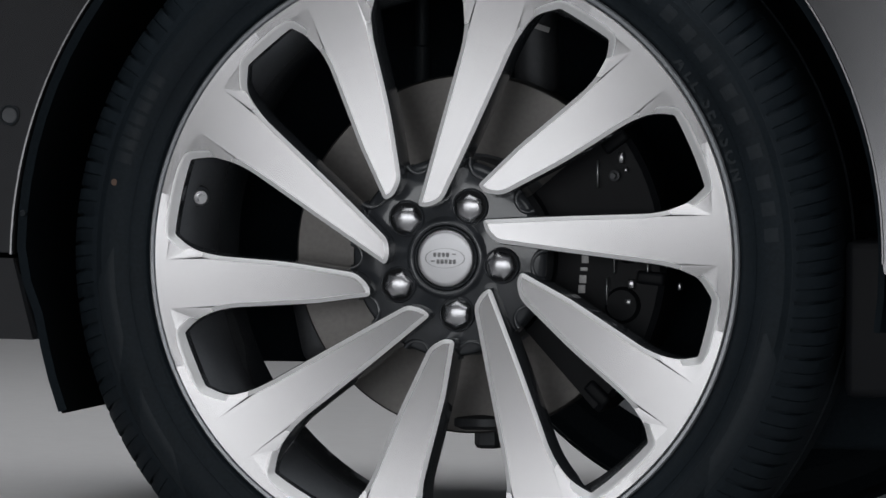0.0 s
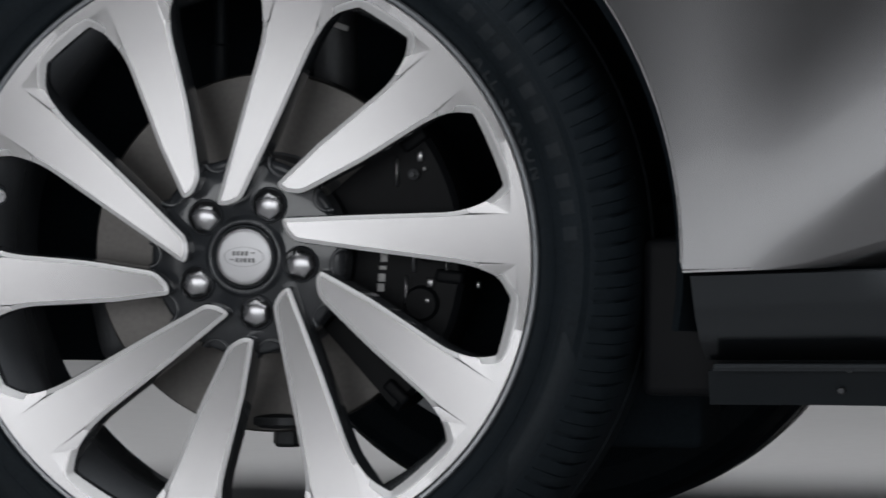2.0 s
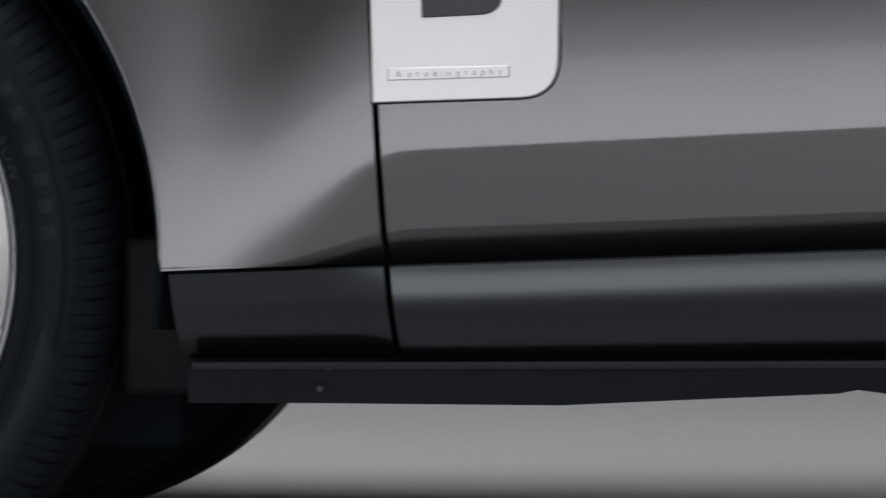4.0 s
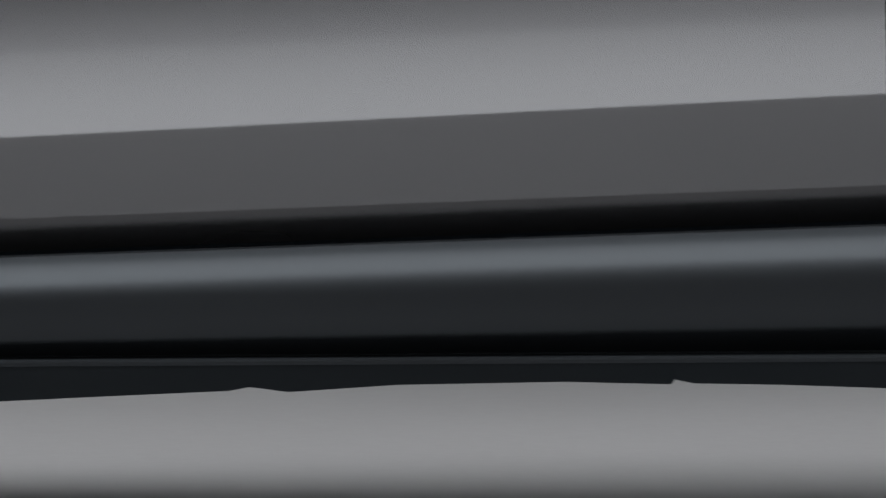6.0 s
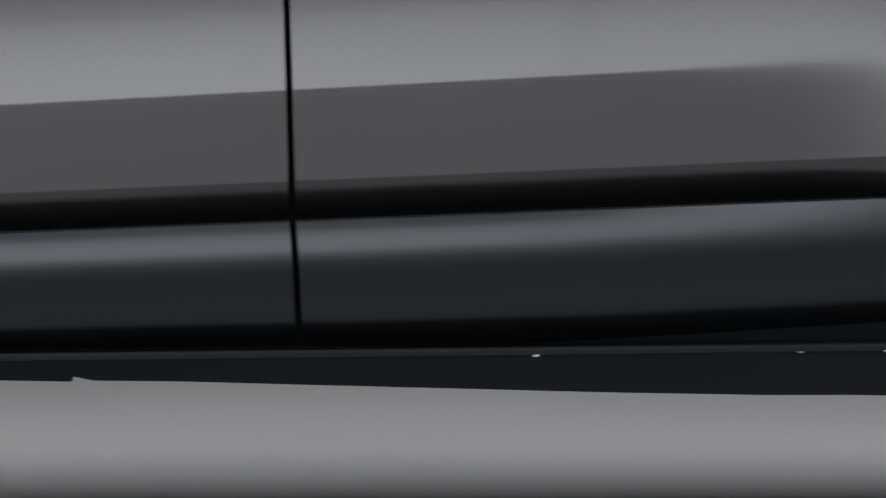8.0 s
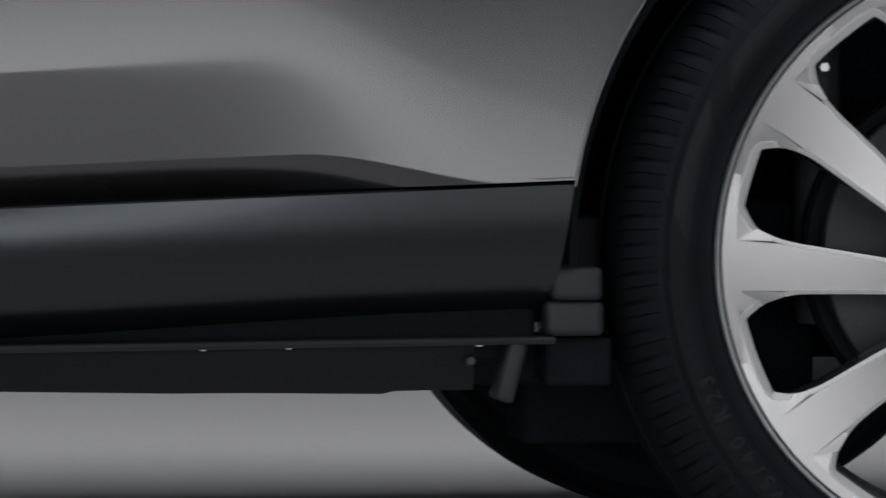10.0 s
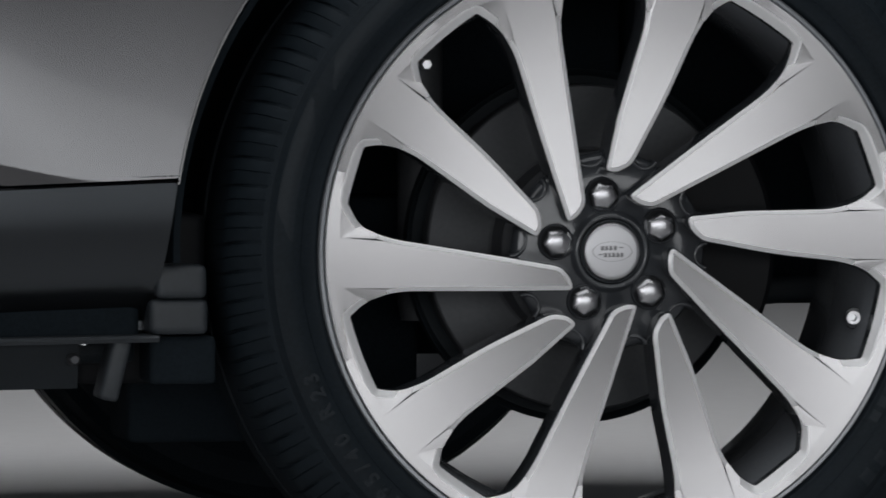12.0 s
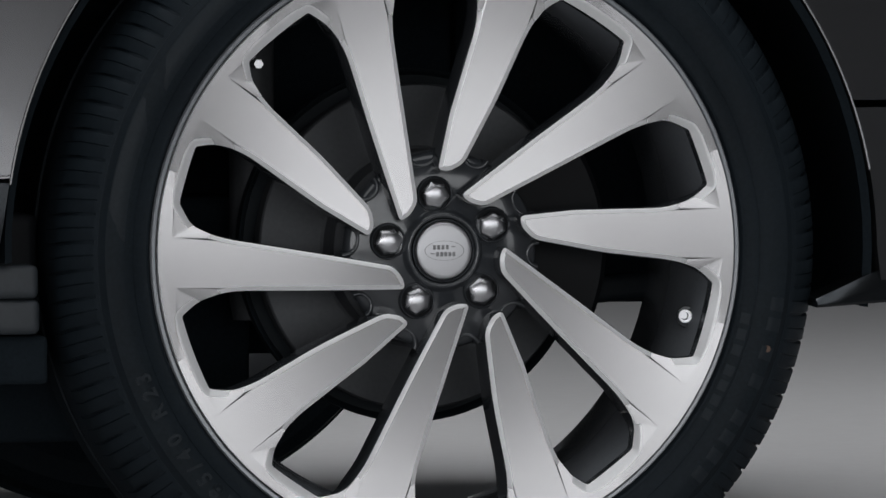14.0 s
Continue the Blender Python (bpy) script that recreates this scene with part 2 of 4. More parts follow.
def panel(name, left, right, z_bottom, z_top, nx, nz, parent, label, mirror=False, ytail=0.03, lines=False):
    """A body panel: a sheet over side() between two edges, its borders folded inwards."""
    v, f = [], []
    rows = nz + 1
    for k in range(rows + 2):
        kk = min(max(k - 1, 0), nz)
        for i in range(nx + 3):
            u = min(max(i - 1, 0), nx) / nx
            u = 0.5 - 0.5 * math.cos(math.pi * u) if nx > 8 else u
            x = 0.5
            for _ in range(4):
                zb, zt = z_bottom(x), z_top(x)
                z = row_height(kk / nz, x, zb, zt) if lines else zb + (zt - zb) * kk / nz
                x = left(z) * (1 - u) + right(z) * u
            y = side(x, z)
            if k in (0, rows + 1) or i in (0, nx + 2):
                y += ytail
            v.append((x, 2 * MID - y if mirror else y, z))
    w = nx + 3
    for k in range(rows + 1):
        for i in range(w - 1):
            f.append((k * w + i, k * w + i + 1, (k + 1) * w + i + 1, (k + 1) * w + i))
    me = mesh_from(name, v, f, [PAINT], sharp=28)
    return part(name, me, parent, label)


def gap_front(z):
    return 0.705 + (0.398 - z) * (0.063 if z > 0.398 else 0.114)


def gap_mid(z):
    return 1.845 + (0.43 - z) * 0.03


BELT = 1.08
top = lambda x: BELT
above_arch = HUBZ + ARCH
g = 0.0035
for far in (False, True):
    panel("front_fender", lambda z: arch_x(0, 1, z) if z < above_arch else 0.0, lambda z: gap_front(z) - g,
          lambda x: z_sill(x) + 0.004, top, 40, 100, car, "dark grey fender flared round the wheel arch", far, lines=True)
    door_f = panel("front_door", lambda z: gap_front(z) + g, lambda z: gap_mid(z) - g, lambda x: z_sill(x) + 0.004, top, 24, 100, car,
                   "dark grey door with a sharp crease above its lower edge", far, lines=True)
    if not far:
        near_door = door_f
    panel("rear_door", lambda z: gap_mid(z) + g, lambda z: (arch_x(WB, -1, z) if z < above_arch - 0.02 else 3.1), lambda x: z_sill(x) + 0.004, top,
          60, 100, car, "dark grey rear door and flared wheel arch", far, lines=True)
    panel("rear_quarter", lambda z: arch_x(WB, 1, z) if z < above_arch - 0.02 else 3.1 + g, lambda z: 4.10, lambda x: 0.556, top, 16, 30, car, "dark grey rear quarter panel", far)
    panel("rear_bumper", lambda z: arch_x(WB, 1, z), lambda z: 4.10, lambda x: 0.335 + max(0.0, x - 3.63) * 0.25, lambda x: 0.548, 10, 12, car, "dark grey rear bumper", far)
    panel("front_wing", lambda z: -0.95, lambda z: arch_x(0, -1, z) if z < above_arch else -g, lambda x: 0.402, top, 18, 40, car, "dark grey front wing and bumper corner", far)
    panel("front_bumper", lambda z: -0.95, lambda z: -0.470 + 0.30 * max(0.0, 0.396 - z), lambda x: 0.31, lambda x: 0.396, 8, 8, car, "dark grey lower bumper", far)


def bar_mesh(name, section, x0, x1, n, mat, mirror=False, sharp=30):
    """Sweeps a section given by a function of x, which returns (y, z) points, along the car, with closed ends."""
    v, f = [], []
    m = 0
    for i in range(n + 1):
        pts = section(x0 + (x1 - x0) * i / n)
        m = len(pts)
        for y, z, dx in pts:
            v.append((x0 + (x1 - x0) * i / n + dx, 2 * MID - y if mirror else y, z))
    for i in range(n):
        for k in range(m):
            j = (k + 1) % m
            f.append((i * m + k, i * m + j, (i + 1) * m + j, (i + 1) * m + k))
    f += [tuple(range(m)), tuple(range(n * m, n * m + m))]
    return mesh_from(name, v, f, [mat], sharp=sharp)


def sill_section(x0, x1, lean0, lean1):
    def section(x):
        lean = lean0 + (lean1 - lean0) * (x - x0) / (x1 - x0)
        t, b = z_sill(x), z_low(x)
        base, y, d = [(0.05, t + 0.0012), (-0.0125, t + 0.0012)], -0.0145, 0.0008
        rise = 9 * smooth(0.66, 0.72, x) * (1 - 0.9 * smooth(2.05, 2.65, x))
        roll = -9 * (1 - smooth(0.66, 0.72, x)) - 4 * smooth(2.05, 2.65, x)
        full, n = t - b - 0.002, 18
        for k in range(n + 1):
            base.append((y, t - d))
            step = (full - 0.0008) / n
            lean_up = rise * (1 - d / 0.030) if d < 0.030 else -50 * ((d - 0.030) / (full - 0.030)) ** 0.9
            y -= math.tan(radians(lean_up + roll)) * step
            d += step
        base += [(0.05, b + 0.002)]
        return [(y, z, (t - z) * lean) for y, z in base]
    return section


def strip_section(x):
    b = z_low(x)
    return [(y, z, 0) for y, z in ((0.05, b - 0.001), (0.003, b - 0.001), (0.000, b - 0.004), (0.003, b - 0.008), (0.05, b - 0.008))]


UNDER = [(0.49, 0.252), (0.614, 0.253), (0.878, 0.253), (1.041, 0.260), (1.165, 0.265), (1.186, 0.269), (1.226, 0.264), (1.338, 0.272), (1.511, 0.276),
         (1.620, 0.274), (1.623, 0.279), (1.643, 0.275), (1.736, 0.274), (1.859, 0.2715), (2.171, 0.265), (2.337, 0.262), (2.419, 0.262), (2.560, 0.260), (2.571, 0.263), (2.655, 0.264)]
UNDER = [(x, z - 0.0028 * max(1 - smooth(0.85, 1.2, x), smooth(1.7, 2.1, x))) for x, z in UNDER]
for far in (False, True):
    part("sill", bar_mesh("sill", sill_section(0.478, 0.70, 0.10, 0.10), 0.478, gap_front(0.398) - g, 8, SHADED_PAINT, far), car, "glossy dark grey sill end below the fender")
    part("sill", bar_mesh("sill", sill_section(0.71, 1.84, 0.10, 0.065), gap_front(0.398) + g, gap_mid(0.43) - g, 24, SHADED_PAINT, far), car, "glossy dark grey sill below the door")
    part("sill", bar_mesh("sill", sill_section(1.85, 2.752, 0.065, -0.14), gap_mid(0.43) + g, 2.752, 20, SHADED_PAINT, far), car, "glossy dark grey sill below the rear door")
    # the seal takes the lighter PAD to carry its top edge's highlight
    part("sill_seal", bar_mesh("sill_seal", strip_section, 0.50, 2.735, 30, PAD, far), car, "thin rubber seal, lightened for its edge highlight")
    v, f = [], []
    for x, z in UNDER:
        for y, zz in ((0.030, z_low(x) - 0.009), (0.040, z), (0.055, z), (0.055, z_low(x) - 0.009)):
            v.append((x, 2 * MID - y if far else y, zz))
    for i in range(len(UNDER) - 1):
        for k in range(4):
            f.append((4 * i + k, 4 * i + (k + 1) % 4, 4 * i + 4 + (k + 1) % 4, 4 * i + 4 + k))
    f += [(0, 1, 2, 3), tuple(4 * (len(UNDER) - 1) + k for k in range(4))]
    skirt = part("underbody_skirt", mesh_from("underbody_skirt", v, f, [PLASTIC], sharp=20), car, "black plastic underbody skirt with an uneven lower edge")
    if not far:
        bolt = turned_mesh("bolt", [(0.0, -0.004), (0.003, -0.004), (0.0042, -0.002), (0.0046, 0.004)], 10, [NUT])
        dull_bolt = turned_mesh("bolt", [(0.0, -0.004), (0.003, -0.004), (0.0042, -0.002), (0.0046, 0.004)], 10, [HAT])
        for x, z, sx, sz in ((0.638, 0.287, 0.9, 0.6), (0.629, 0.266, 1.1, 1), (2.097, 0.301, 1.1, 0.4), (2.371, 0.306, 1.2, 0.8), (2.460, 0.307, 1.2, 0.8), (2.660, 0.308, 1.0, 0.5)):
            part("bolt", bolt if x > 1 else dull_bolt, skirt, "small steel bolt", Matrix.Translation((x, 0.033, z)) @ Matrix.Diagonal((sx, 1, sz, 1)))


def slab(name, x0, x1, y0, y1, z0, z1, mat, parent, label="", bevel=0.01):
    return part(name, box_mesh(name, x1 - x0, y1 - y0, z1 - z0, mat, bevel), parent, label, Matrix.Translation(((x0 + x1) / 2, (y0 + y1) / 2, (z0 + z1) / 2)))


# shell that closes the car above and below
slab("underbody_floor", 0.52, 2.72, 0.06, 2 * MID - 0.06, 0.285, 0.33, PLASTIC, car, "black underbody floor")
slab("front_bulkhead", -0.5, 0.53, 0.42, 2 * MID - 0.42, 0.264, 0.95, FELT, car)
slab("rear_bulkhead", 2.70, 3.33, 0.42, 2 * MID - 0.42, 0.27, 0.95, FELT, car)
slab("boot_floor", 3.335, 3.74, 0.42, 2 * MID - 0.42, 0.322, 0.95, FELT, car)
slab("door_jamb", 0.50, 2.72, 0.034, 0.058, 0.31, 1.05, FELT, car)
slab("front_crossmember", -0.93, -0.5, 0.02, 2 * MID - 0.02, 0.33, 0.6, PLASTIC, car)
slab("rear_crossmember", 3.74, 4.08, 0.02, 2 * MID - 0.02, 0.45, 0.7, PLASTIC, car)
slab("nose", -1.0, -0.955, 0.02, 2 * MID - 0.02, 0.31, 1.05, PAINT, car, bevel=0.02)
slab("tailgate", 4.105, 4.15, 0.02, 2 * MID - 0.02, 0.46, 1.08, PAINT, car, bevel=0.02)
slab("bonnet", -0.99, 0.55, 0.03, 2 * MID - 0.03, BELT - 0.02, BELT + 0.03, PAINT, car, bevel=0.02)


def hull(name, rings, mat, parent):
    v, f = [], []
    for (x0, x1, y, z) in rings:
        v += [(x0, y, z), (x1, y, z), (x1, 2 * MID - y, z), (x0, 2 * MID - y, z)]
    for k in range(len(rings) - 1):
        for i in range(4):
            f.append((4 * k + i, 4 * k + (i + 1) % 4, 4 * k + 4 + (i + 1) % 4, 4 * k + 4 + i))
    f += [(0, 1, 2, 3), tuple(4 * (len(rings) - 1) + i for i in range(4))]
    return part(name, mesh_from(name, v, f, [mat], smooth=False), parent)


hull("cabin_glass", [(0.5, 4.1, 0.06, BELT + 0.002), (1.25, 3.9, 0.2, 1.72)], GLASS, car)
hull("roof", [(1.22, 3.95, 0.19, 1.722), (1.3, 3.9, 0.24, 1.77), (1.6, 3.7, 0.4, 1.80)], PAINT, car)


def liner(hub, label, mirror, a0, a1):
    """The black lining of a wheel arch."""
    prof = [(ARCH - 0.004, 0.000), (ARCH - 0.012, 0.006), (ARCH - 0.004, 0.02), (ARCH + 0.012, 0.06), (ARCH + 0.012, 0.50)]
    v, f, _ = revolve(prof, 48, a0, a1)
    # below the hub the front lining narrows into a flap
    tuck = lambda x, z: 1 - 0.034 * smooth(0.0, 0.075, -z) if x < 0 else 1.0
    v = [(x * tuck(x, z) + hub, 2 * MID - y if mirror else y, z + HUBZ) for x, y, z in v]
    return part("arch_liner", mesh_from("arch_liner", v, f, [FELT]), car, label)


# black slabs added to keep lit floor from showing past the tyres
slab("gap_blocker", 0.415, 0.56, 0.06, 0.44, 0.256, 0.42, CALIPER, car)
slab("gap_blocker", 2.66, 2.80, 0.09, 0.44, 0.262, 0.44, CALIPER, car)
slab("inner_gap_blocker", 0.15, 0.44, 0.285, 0.415, 0.185, 0.45, FELT, car)
slab("inner_gap_blocker", 2.75, 3.07, 0.285, 0.415, 0.185, 0.45, FELT, car)
for far in (False, True):
    liner(0.0, "black felt lining of the front wheel arch", far, -9, 201)
    liner(WB, "black felt lining of the rear wheel arch", far, -8, 181)

# ---------------------------------------------------------------- wheels
PX = 1 / 1642.0
# outlines of the two kinds of spoke, hub to rim and rim to hub, and the tips of the creases on their faces
LONG = [(67, 68), (72, 49), (90, 29), (215, 13), (400, -9), (446, -27), (487, -59)]
LONG_TOP = [(467, 121), (427, 99), (380, 81), (215, 75)]
SHORT = [(58, 127), (72, 114), (102, 110), (215, 169), (330, 241), (368, 253), (405, 261)]
SHORT_TOP = [(303, 382), (285, 345), (262, 304), (131, 196)]
CREASES = {"long": ((480, -7), (470, 79)), "short": ((388, 293), (331, 358))}


def bow(r):
    """Depth of the turned face at a radius: proud of the hub, hollowed a little between hub and rim."""
    t = min(1.0, max(0.0, (r - 0.045) / 0.2655))
    return -0.0155 + 0.021 * t * (1 - t)


def flat_point(x, z):
    """An outline point in metres, freed of the shift that the dish's depth gives it."""
    return x * PX - 0.2435 * bow(math.hypot(x, z) * PX), z * PX


def spoke_mesh(name, low, high, creases, end_low, end_high):
    """A spoke with its share of the rim's face: chamfered round the openings, its edges running on as creases."""
    low, high, creases = ([flat_point(x, z) for x, z in pts] for pts in (low, high, creases))
    polar = lambda r, a: (r * math.cos(a), r * math.sin(a))
    a0, a1 = math.atan2(low[-1][1], low[-1][0]), math.atan2(high[0][1], high[0][0])
    e0, e1 = radians(end_low), radians(end_high)
    foot, crest, outer = 0.2915, 0.3012, 0.3108
    low[-1], high[0] = polar(foot, a0 - 0.018), polar(foot, a1 + 0.018)
    # corners: place, chamfer width, rounding, flag (1 flare, 2 end of the rim's share, 3 outer arc, 4 corner of an opening)
    pts = []
    for k, p in enumerate(low):
        last = len(low) - 1 - k
        pts.append((p, (0.0085, 0.0062)[last] if last < 2 else 0.0045, {0: 0.0028, 1: 0.012, 2: 0.020}.get(last, (0.006, 0.006, 0.010, 0.02)[min(k, 3)]), {0: 4, 1: 1}.get(last, 0)))
    for k in range(1, 4):
        pts.append((polar(foot - 0.0008 * math.sin(math.pi * k / 6), a0 - 0.018 + (e0 - a0 + 0.018) * k / 3), 0.0105, 0.0, 2 if k == 3 else 0))
    for k in range(13):
        pts.append((polar(outer, e0 + (e1 - e0) * k / 12), 0.0, 0.0, 3))
    for k in range(3, 0, -1):
        pts.append((polar(foot - 0.0008 * math.sin(math.pi * k / 6), a1 + 0.018 + (e1 - a1 - 0.018) * k / 3), 0.0105, 0.0, 2 if k == 3 else 0))
    for k, p in enumerate(high):
        pts.append((p, (0.0085, 0.0062)[k] if k < 2 else 0.0045, {0: 0.0028, 1: 0.012, 2: 0.020}.get(k, 0.004), {0: 4, 1: 1}.get(k, 0)))
    full = rounded([(p[0], p[1], d, float(fl)) for p, d, _, fl in pts], [r for _, _, r, _ in pts], 4)
    base = [(p[0], p[1]) for p in full]
    n = len(base)
    flags = [p[3] for p in full]
    rim = [abs(math.hypot(*base[i]) - outer) < 1e-5 for i in range(n)]
    ends = [abs(flags[i] - 2) < 1e-6 and not rim[i] and (rim[(i + 1) % n] or rim[i - 1]) for i in range(n)]
    crown = inset(base, [p[2] for p in full])
    for i in range(n):
        if rim[i]:
            crown[i] = base[i]
        elif ends[i]:
            crown[i] = polar(crest, math.atan2(base[i][1], base[i][0]))
    # the crown's run from the start of each flare to the corner of the opening
    first_rim, last_rim = rim.index(True), n - 1 - rim[::-1].index(True)
    start_low = max(i for i in range(first_rim) if math.hypot(*crown[i]) < math.hypot(*low[-3]) + 0.004)
    corner_low = max((i for i in range(start_low, first_rim - 1)), key=lambda i: math.hypot(*crown[i]) - 0.6 * abs(math.atan2(crown[i][1], crown[i][0]) - a0))
    start_high = min(i for i in range(last_rim + 1, n) if math.hypot(*crown[i]) < math.hypot(*high[2]) + 0.004)
    corner_high = max((i for i in range(last_rim + 2, start_high)), key=lambda i: math.hypot(*crown[i]) - 0.6 * abs(math.atan2(crown[i][1], crown[i][0]) - a1))
    sink = [0.0] * n
    for s0, s1 in ((start_low, corner_low), (start_high, corner_high)):
        way = 1 if s1 > s0 else -1
        m = abs(s1 - s0)
        for k in range(1, m):
            sink[s0 + way * k] = 0.00055 * math.sin(math.pi * min(1.0, (k / m) ** 0.5)) ** 0.8
    v, f, mi = [], [], []
    for i in range(n):
        v.append((crown[i][0], sink[i], crown[i][1]))
    drop = lambda i: 0.0022 + 0.0022 * smooth(0.235, 0.285, math.hypot(*base[i]))
    for i in range(n):
        q = 0.22
        v.append((crown[i][0] + (base[i][0] - crown[i][0]) * q, sink[i] + 0.00022, crown[i][1] + (base[i][1] - crown[i][1]) * q))
    for i in range(n):
        v.append((base[i][0], drop(i) + (0.004 if rim[i] else 0.0) + 0.4 * sink[i], base[i][1]))
    wall_out = inset(base, [0.0 if rim[i] or ends[i] else -0.0012 for i in range(n)])
    for i in range(n):
        v.append((wall_out[i][0], 0.0085, wall_out[i][1]))
    for i in range(n):
        v.append((base[i][0], 0.05 + (0.022 - 0.05) * smooth(0.262, 0.285, math.hypot(*base[i])), base[i][1]))
    t_low, t_high = len(v), len(v) + 1
    v += [(creases[0][0], 0.0, creases[0][1]), (creases[1][0], 0.0, creases[1][1])]
    face = list(range(0, start_low + 1)) + [t_low] + list(range(corner_low, corner_high + 1)) + [t_high] + list(range(start_high, n))
    f.append(tuple(face))
    mi.append(0)
    for s0, s1, tip in ((start_low, corner_low, t_low), (start_high, corner_high, t_high)):
        way = 1 if s1 > s0 else -1
        for i in range(s0, s1, way):
            f.append((tip, i, i + way))
            mi.append(0)
    for k in range(4):
        for i in range(n):
            j = (i + 1) % n
            f.append((k * n + i, k * n + j, k * n + n + j, k * n + n + i))
            mi.append((1, 1, 2, 2)[k])
    f.append(tuple(range(4 * n, 5 * n)))
    mi.append(2)
    me = mesh_from(name, v, f, [SILVER, EDGE, DARK], mi, sharp=12)
    # sliced across its length and bowed like a dish turned on a lathe
    mid = 0.5 * (a0 + a1)
    way = Vector((math.cos(mid), 0, math.sin(mid)))
    bm = bmesh.new()
    bm.from_mesh(me)
    for k in range(14):
        bmesh.ops.bisect_plane(bm, geom=bm.verts[:] + bm.edges[:] + bm.faces[:], plane_co=way * (0.060 + 0.0178 * k), plane_no=way)
    for p in bm.verts:
        p.co.y += bow(math.hypot(p.co.x, p.co.z))
    for p in bm.faces:
        p.smooth = True
    for e in bm.edges:
        same = len({p.material_index for p in e.link_faces}) == 1
        limit = 2.2 if same and e.link_faces[0].material_index == 0 else 20
        e.smooth = len(e.link_faces) == 2 and same and e.calc_face_angle(0) < radians(limit)
    bm.to_mesh(me)
    bm.free()
    return me


# middles of the two kinds of opening, in degrees
END_A, END_B = 23.6, 58.3
SPOKE_LONG = spoke_mesh("spoke", LONG, LONG_TOP, CREASES["long"], END_B - 72, END_A)
SPOKE_SHORT = spoke_mesh("spoke", SHORT, SHORT_TOP, CREASES["short"], END_A, END_B)
BARREL = turned_mesh("wheel", [(0.3185, -0.004), (0.3185, -0.0105), (0.3168, -0.0128), (0.3135, -0.0125), (0.3118, -0.0100), (0.3108, -0.003), (0.2950, -0.002), (0.2925, 0.004), (0.2870, 0.018),
                               (0.2775, 0.07), (0.2775, 0.12), (0.287, 0.20), (0.295, 0.26), (0.318, 0.262)], 128, [LIT_WELL], sharp=30)
HUB = turned_mesh("hub", [(0.0, 0.016), (0.0335, 0.016), (0.0345, 0.0085), (0.0362, 0.0066), (0.0385, 0.0066), (0.0405, 0.0085), (0.0430, 0.0128), (0.0445, 0.0135), (0.075, 0.0150), (0.0960, 0.0172), (0.1000, 0.0185), (0.1035, 0.0220), (0.1050, 0.0270),
                          (0.1040, 0.075), (0.099, 0.10)], 96, [DARK], sharp=60)
CAP = turned_mesh("centre_cap", [(0.0, 0.0040), (0.0255, 0.0042), (0.0288, 0.0046), (0.0298, 0.0054), (0.0303, 0.0075), (0.0306, 0.02)], 72, [CAPM], sharp=60)
BEAD = turned_mesh("cap_ring", [(0.0308, 0.020), (0.0309, 0.0085), (0.0318, 0.0066), (0.0334, 0.0080), (0.0340, 0.020)], 72, [DARK])
POCKET = turned_mesh("nut_pocket", [(0.0, 0.0138), (0.0168, 0.0138), (0.0172, 0.0112), (0.0182, 0.0104), (0.0192, 0.0116), (0.0200, 0.018)], 40, [CALIPER, DARK], [0, 0, 1, 1, 1], sharp=60)


def nut_mesh():
    # a hexagon below that rounds off into a dome
    v, f, n = [], [], 48
    for size, blend, y in ((0.0, 1.0, 0.0040), (0.35, 1.0, 0.0043), (0.62, 1.0, 0.0050), (0.80, 0.85, 0.0059), (0.91, 0.45, 0.0070), (0.98, 0.05, 0.0086), (1.0, 0.0, 0.0100), (1.0, 0.0, 0.022)):
        for k in range(n):
            a = radians(360 / n * k)
            edge = 0.0134 / math.cos((a + math.pi / 6) % (math.pi / 3) - math.pi / 6)
            r = size * (0.0134 * blend + edge * (1 - blend))
            v.append((r * math.cos(a), y, r * math.sin(a)))
    for j in range(7):
        for k in range(n):
            f.append((j * n + k, j * n + (k + 1) % n, j * n + n + (k + 1) % n, j * n + n + k))
    return mesh_from("lug_nut", v, f, [NUT], sharp=40)


LUG = nut_mesh()
LIP_NARROW = turned_mesh("web_lip", [(0.0085, 0.012), (0.0100, 0.002), (0.0115, -0.0022), (0.0135, -0.0030), (0.0158, -0.0012), (0.0175, 0.006)], 20, [DARK], a0=95, a1=265, sharp=60)
LIP_WIDE = turned_mesh("web_lip", [(0.0120, 0.012), (0.0135, 0.002), (0.0150, -0.0022), (0.0172, -0.0030), (0.0196, -0.0012), (0.0215, 0.006)], 20, [DARK], a0=95, a1=265, sharp=60)
EMBLEM, EMBLEM_DASH = box_mesh("emblem_bar", 0.0031, 0.0006, 0.0046, ENGRAVE, 0.0003, 1), box_mesh("emblem_dash", 0.0044, 0.0006, 0.0012, ENGRAVE, 0.0002, 1)
VALVE = turned_mesh("valve", [(0.0, -0.020), (0.0038, -0.020), (0.0042, -0.018), (0.0042, -0.008), (0.0070, -0.008), (0.0074, -0.006), (0.0074, 0.0), (0.011, 0.001), (0.012, 0.004)], 12, [NUT, DARK],
                    [0, 0, 0, 0, 0, 0, 1, 1], sharp=30)


def swell(y):
    """The tyre's outer side stands as far out as the rim's edge."""
    return y - 0.0115 * (1 - smooth(0.08, 0.20, y))


